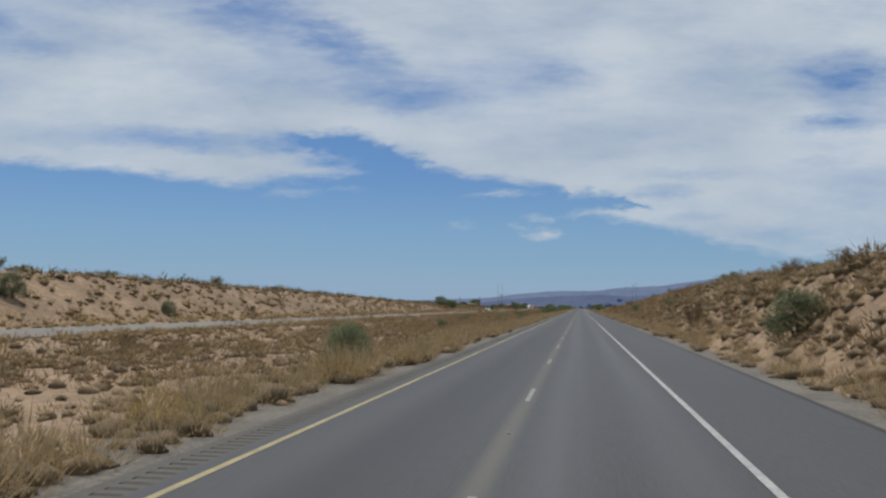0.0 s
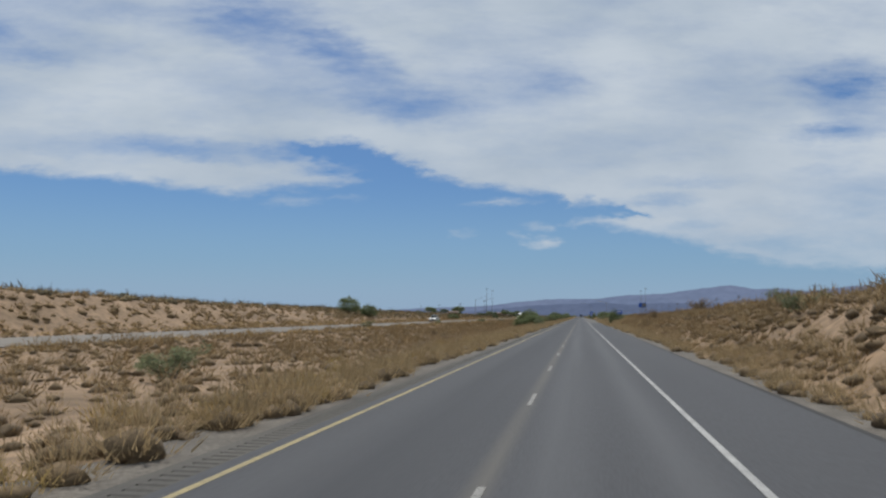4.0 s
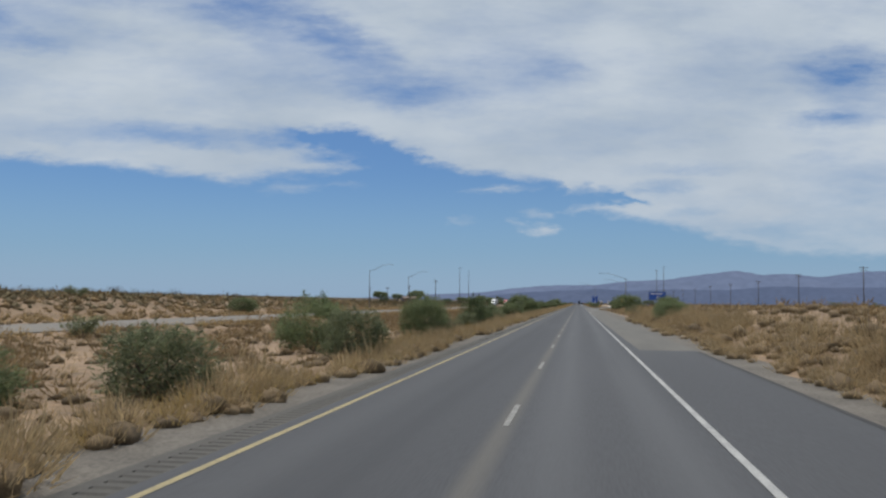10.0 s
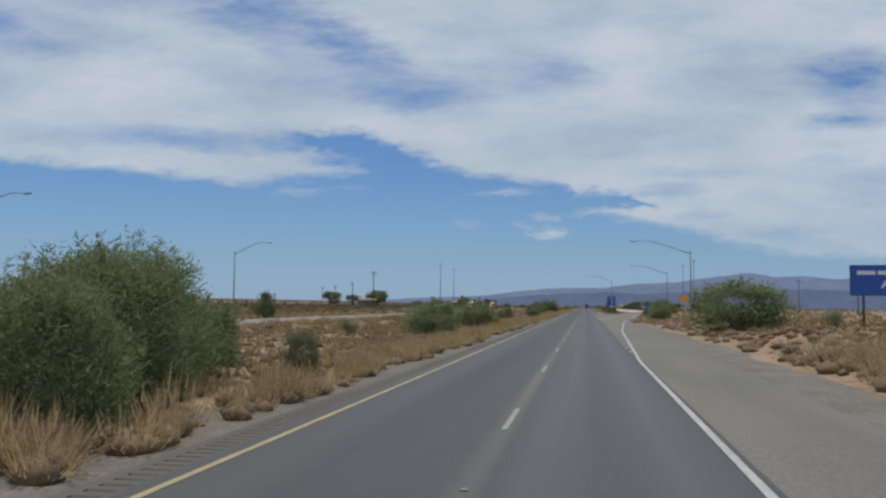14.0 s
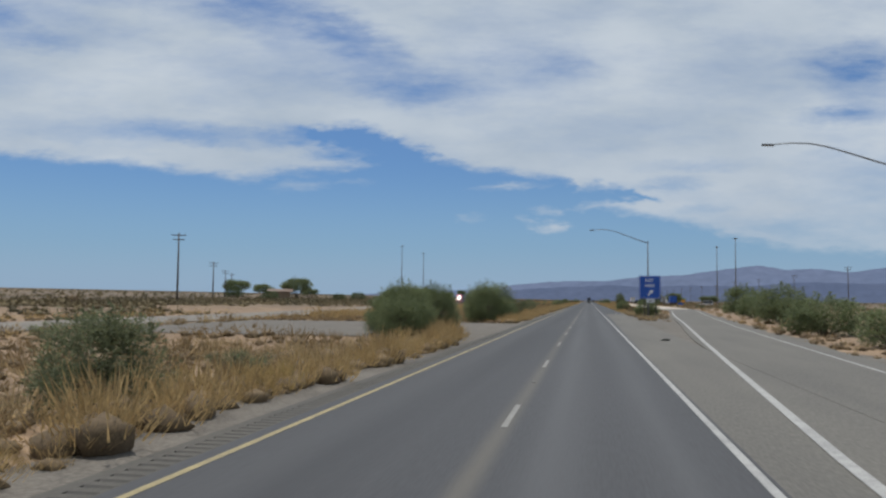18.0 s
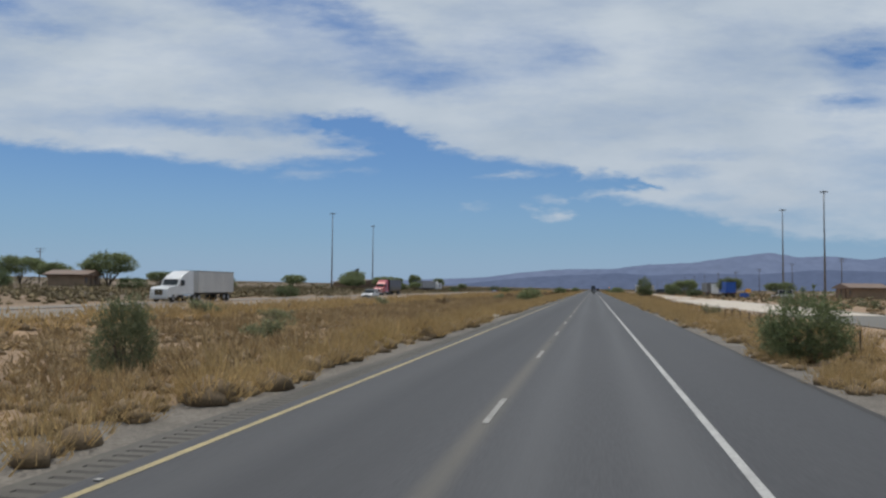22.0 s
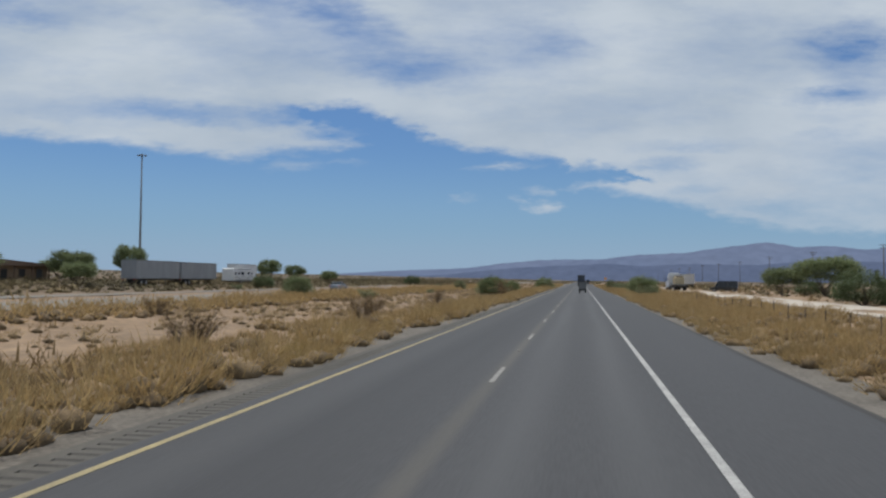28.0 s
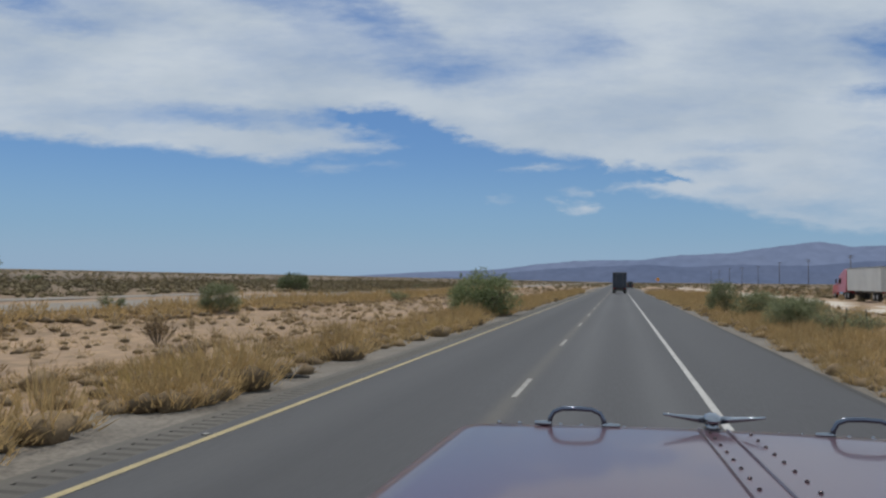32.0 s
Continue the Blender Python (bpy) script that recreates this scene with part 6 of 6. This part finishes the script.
box_truck()
car("dark_van", "dark van far ahead beside the lane", 4.1, 1345, 0, M["black_paint"], "van", 0.0)
semi("white_semi_truck", "white semi truck hauling a pale box trailer", -52.0, 846, 180, M["white_paint"], M["dirty_white"], 10.5)
semi("red_semi_truck", "red semi truck with a dark trailer, parked", -54.5, 960, 180, M["red_paint"], M["black_paint"], 13.0, "dark trailer box")
semi("red_white_semi_truck", "red semi truck hauling a white box trailer", 31.0, 1176, 0, M["red_paint"], M["dirty_white"], 14.0)
# two white trailers whose grey colour stands in for shade
loose_trailer("long pale grey box trailer parked behind the scrub", -68, 1054, M["shade_white_panel"], 13.4)
loose_trailer("pale grey box trailer parked end to end with another", -68.2, 1068.6, M["shade_white_panel"], 13.4)
loose_trailer("white box trailer parked beside a caravan", -73.2, 1103, M["white_paint"], 10)
loose_trailer("blue box trailer parked at the rest area", 36, 958, M["blue_panel"], 12)
loose_trailer("white box trailer parked at the rest area", 36.5, 975, M["white_paint"], 13)
loose_trailer("grey box trailer parked at the rest area", 37, 1000, M["grey_panel"], 13)
travel_trailer()
flatbed()
car("white_suv", "white sport utility vehicle on the other carriageway", -37.0, 870, 180, M["white_paint"], "suv", 0.02)
car("white_pickup", "white pickup truck on the other carriageway", -40.5, 356, 180, M["white_paint"], "pickup", 0.02)
car("silver_car", "blue-silver sedan on the other carriageway", -40, 1072, 0, M["silver_paint"], "sedan", 0.02)
car("black_car", "black sedan parked by the rest-area building", -79, 1036, 80, M["black_paint"], "sedan")
car("black_van", "black van parked beside the rest-area road", 30.5, 1118, 75, M["black_paint"], "van")
car("white_van", "white van parked at the rest area", 50.5, 966, 80, M["white_paint"], "van")
rest_building("rest_building", "long low tan building with a brown roof", -88, 1037, 8, 40)
rest_building("far_house", "low tan house with a brown roof among trees", -123, 912, 8, 14, 20)
rest_building("rest_shelter", "low tan rest-area building with a brown roof", 70, 966, 8, 14)
flagpole(-84, 1021)

# ---- the mauve long-nosed truck at the end of the way ----
def nose_truck():
    s = thing("truck_nose", "mauve long-nosed truck front with chrome ornament and handles", "truck")
    s.matrix_basis = pose(0.70, 1076.35, 0, 0, 0, 0.9)
    cx, half, y0, y1 = 0.242, 0.635, 0.72, 2.0

    def top(y):
        return 1.80 + 0.04 * (2.0 - y)

    # the bonnet: crowned across, rolled over at the sides and at the front
    cross = [(-half, -1.15), (-half, -0.14), (-half + 0.006, -0.06), (-half + 0.022, -0.025), (-half + 0.05, -0.008), (-half + 0.1, -0.001)]
    cross += [(x, 0.008 * (1 - (x / 0.45) ** 2)) for x in (-0.36, -0.25, -0.12, 0.0, 0.12, 0.25, 0.36)]
    cross += [(-x, z) for x, z in reversed(cross[:6])]
    ys = [(y, 0.0) for y in (y0, 0.95, 1.2, 1.45, 1.7, 1.9, 1.96)] + [(1.985, -0.008), (2.0, -0.03), (2.008, -0.07), (2.012, -1.15)]
    bm = bmesh.new()
    rows = []
    for y, dz in ys:
        rows.append([bm.verts.new((cx + x, y, top(y) + (max(z + dz, -1.15) if z > -0.6 else -1.15))) for x, z in cross])
    for a, b in zip(rows, rows[1:]):
        for k in range(len(cross) - 1):
            bm.faces.new((a[k], a[k + 1], b[k + 1], b[k]))
    bmesh.ops.remove_doubles(bm, verts=bm.verts, dist=0.0005)
    bmesh.ops.recalc_face_normals(bm, faces=bm.faces)
    for f in bm.faces:
        if f.normal.z < -0.5:
            f.normal_flip()
    h = part("bonnet", bm, M["hood"], s, "glossy mauve paint", smooth=True)
    for x in (cx - 0.031, cx + 0.031):
        part("seam", tube([(x, y, top(y) + 0.009) for y in (y0, 1.2, 1.6, 1.95)], 0.004, 6), M["hood_strip"], h, "raised seam")
    for x, n in ((cx - 0.013, 11), (cx + 0.074, 11)):
        for k in range(n):
            y = 1.9 - 0.085 * k
            bm = bmesh.new()
            bmesh.ops.create_uvsphere(bm, u_segments=8, v_segments=5, radius=0.0042, matrix=Matrix.Translation((x, y, top(y) + 0.008)))
            part("rivet", bm, M["rivet"], h, smooth=True)
    edge = part("edge_trim", tube([(cx + x, 1.99, top(1.99) - 0.012 + z) for x, z in cross[4:-4]], 0.005, 6), M["chrome"], h, "bright edge trim", smooth=True)
    for k in range(21):
        x = -0.5 + 0.05 * k
        bm = bmesh.new()
        bmesh.ops.create_uvsphere(bm, u_segments=8, v_segments=5, radius=0.0055, matrix=Matrix.Translation((cx + x, 1.985, top(1.985) + 0.0)))
        part("trim_stud", bm, M["chrome"], edge, smooth=True)
    # bonnet handles
    for x in (cx - 0.31, cx + 0.32):
        z = top(1.95) + 0.004
        pts = [(x - 0.064, 1.95, z), (x - 0.063, 1.95, z + 0.016), (x - 0.054, 1.95, z + 0.032), (x - 0.035, 1.95, z + 0.04), (x, 1.95, z + 0.0415), (x + 0.035, 1.95, z + 0.04), (x + 0.054, 1.95, z + 0.032), (x + 0.063, 1.95, z + 0.016), (x + 0.064, 1.95, z)]
        g = part("handle", tube(pts, 0.0058, 10), M["dark_chrome"], s, "dark chrome bonnet handle", smooth=True)
        for q in (-1, 1):
            part("foot", tube([(x + q * 0.06, 1.95, z + 0.004), (x + q * 0.1, 1.95, z + 0.004)], [0.008, 0.005], 8), M["chrome"], g, smooth=True)
    # winged ornament
    z = top(1.97) + 0.008
    bm = bmesh.new()
    bmesh.ops.create_uvsphere(bm, u_segments=14, v_segments=9, radius=1, matrix=Matrix.Translation((cx, 1.965, z + 0.024)) @ Matrix.Diagonal((0.021, 0.04, 0.014, 1)))
    o = part("ornament", bm, M["chrome"], s, "winged chrome ornament", smooth=True)
    part("stem", tube([(cx, 1.965, z - 0.006), (cx, 1.965, z + 0.02)], [0.022, 0.012], 10), M["chrome"], o, smooth=True)
    for q in (-1, 1):
        bm = tube([(cx + q * 0.012, 1.972, z + 0.02), (cx + q * 0.04, 1.965, z + 0.024), (cx + q * 0.08, 1.95, z + 0.03), (cx + q * 0.112, 1.935, z + 0.036)], [0.010, 0.0075, 0.005, 0.003], 8)
        part("wing", bm, M["chrome"], o, smooth=True)
    # what carries the bonnet
    part("frame", boxed(cx - 0.45, cx + 0.45, 0.765, 1.98, 0.60, 1.2), M["dark_steel"], s)
    part("bulkhead", boxed(cx - 0.62, cx + 0.62, 0.725, 0.76, 0.68, 1.79), M["grey_panel"], s)
    part("axle", tube([(cx - 0.5, 1.35, 0.5), (cx + 0.5, 1.35, 0.5)], 0.11, 8), M["dark_steel"], s)
    for q in (-1, 1):
        wheel(s, cx + q * 0.47, 1.35, 0.5, 0.26)


nose_truck()

# ---- litter and stones along the verge ----
def debris():
    r = np.random.RandomState(3)
    spots = [(-6.6, 796, 0.55), (7.0, 300, 0.3), (-6.7, 468.5, 0.3), (-6.5, 600, 0.45), (-6.6, 95, 0.35), (4.6, 735, 0.25)]
    for x, y, w in spots:
        s = thing("litter", "crumpled pale rubbish lying on the gravel", "litter", "roadside litter")
        bm = bmesh.new()
        bmesh.ops.create_icosphere(bm, subdivisions=2, radius=w / 2)
        for v in bm.verts:
            v.co = Vector((v.co.x * 1.3, v.co.y, v.co.z * 0.55)) * r.uniform(0.7, 1.15)
        part("sheet", bm, M["litter"], s)
        s.location = (x, y, 0.06)
    for x, y, l in ((-6.7, 1092.5, 0.9), (4.0, 646.5, 0.55), (6.3, 588, 0.5)):
        s = thing("tyre_scrap", "curled black strip of shredded tyre", "litter", "roadside litter")
        part("strip", tube([(0, 0, 0.03), (l * 0.3, 0.05, 0.05), (l * 0.7, -0.03, 0.06), (l, 0.06, 0.03)], [0.02, 0.06, 0.05, 0.02], 6), M["rubber"], s)
        s.matrix_basis = pose(x, y, -0.01 if x < 0 else 0.012, 0, 0, 20)
    for k in range(46):
        x = r.choice([-1, 1]) * r.uniform(7.0, 22) - 1.5
        y = r.uniform(10, 1180)
        if 5 < x < 28 and y > 480 or 640 < y < 700 or abs(x) < 7:
            continue
        bm = bmesh.new()
        bmesh.ops.create_icosphere(bm, subdivisions=2, radius=1)
        for v in bm.verts:
            v.co *= r.uniform(0.75, 1.15)
        s = mesh_ob("stone", [], [], [M["rock"]])
        bm.to_mesh(s.data)
        bm.free()
        tagged(s, "dark brown stone half sunk in the sand", "stone", "desert stones")
        w = r.uniform(0.14, 0.34)
        s.matrix_basis = Matrix.Translation((x, y, float(land(x, y)) + w * 0.2)) @ Matrix.Diagonal((w, w * 1.2, w * 0.7, 1))


debris()
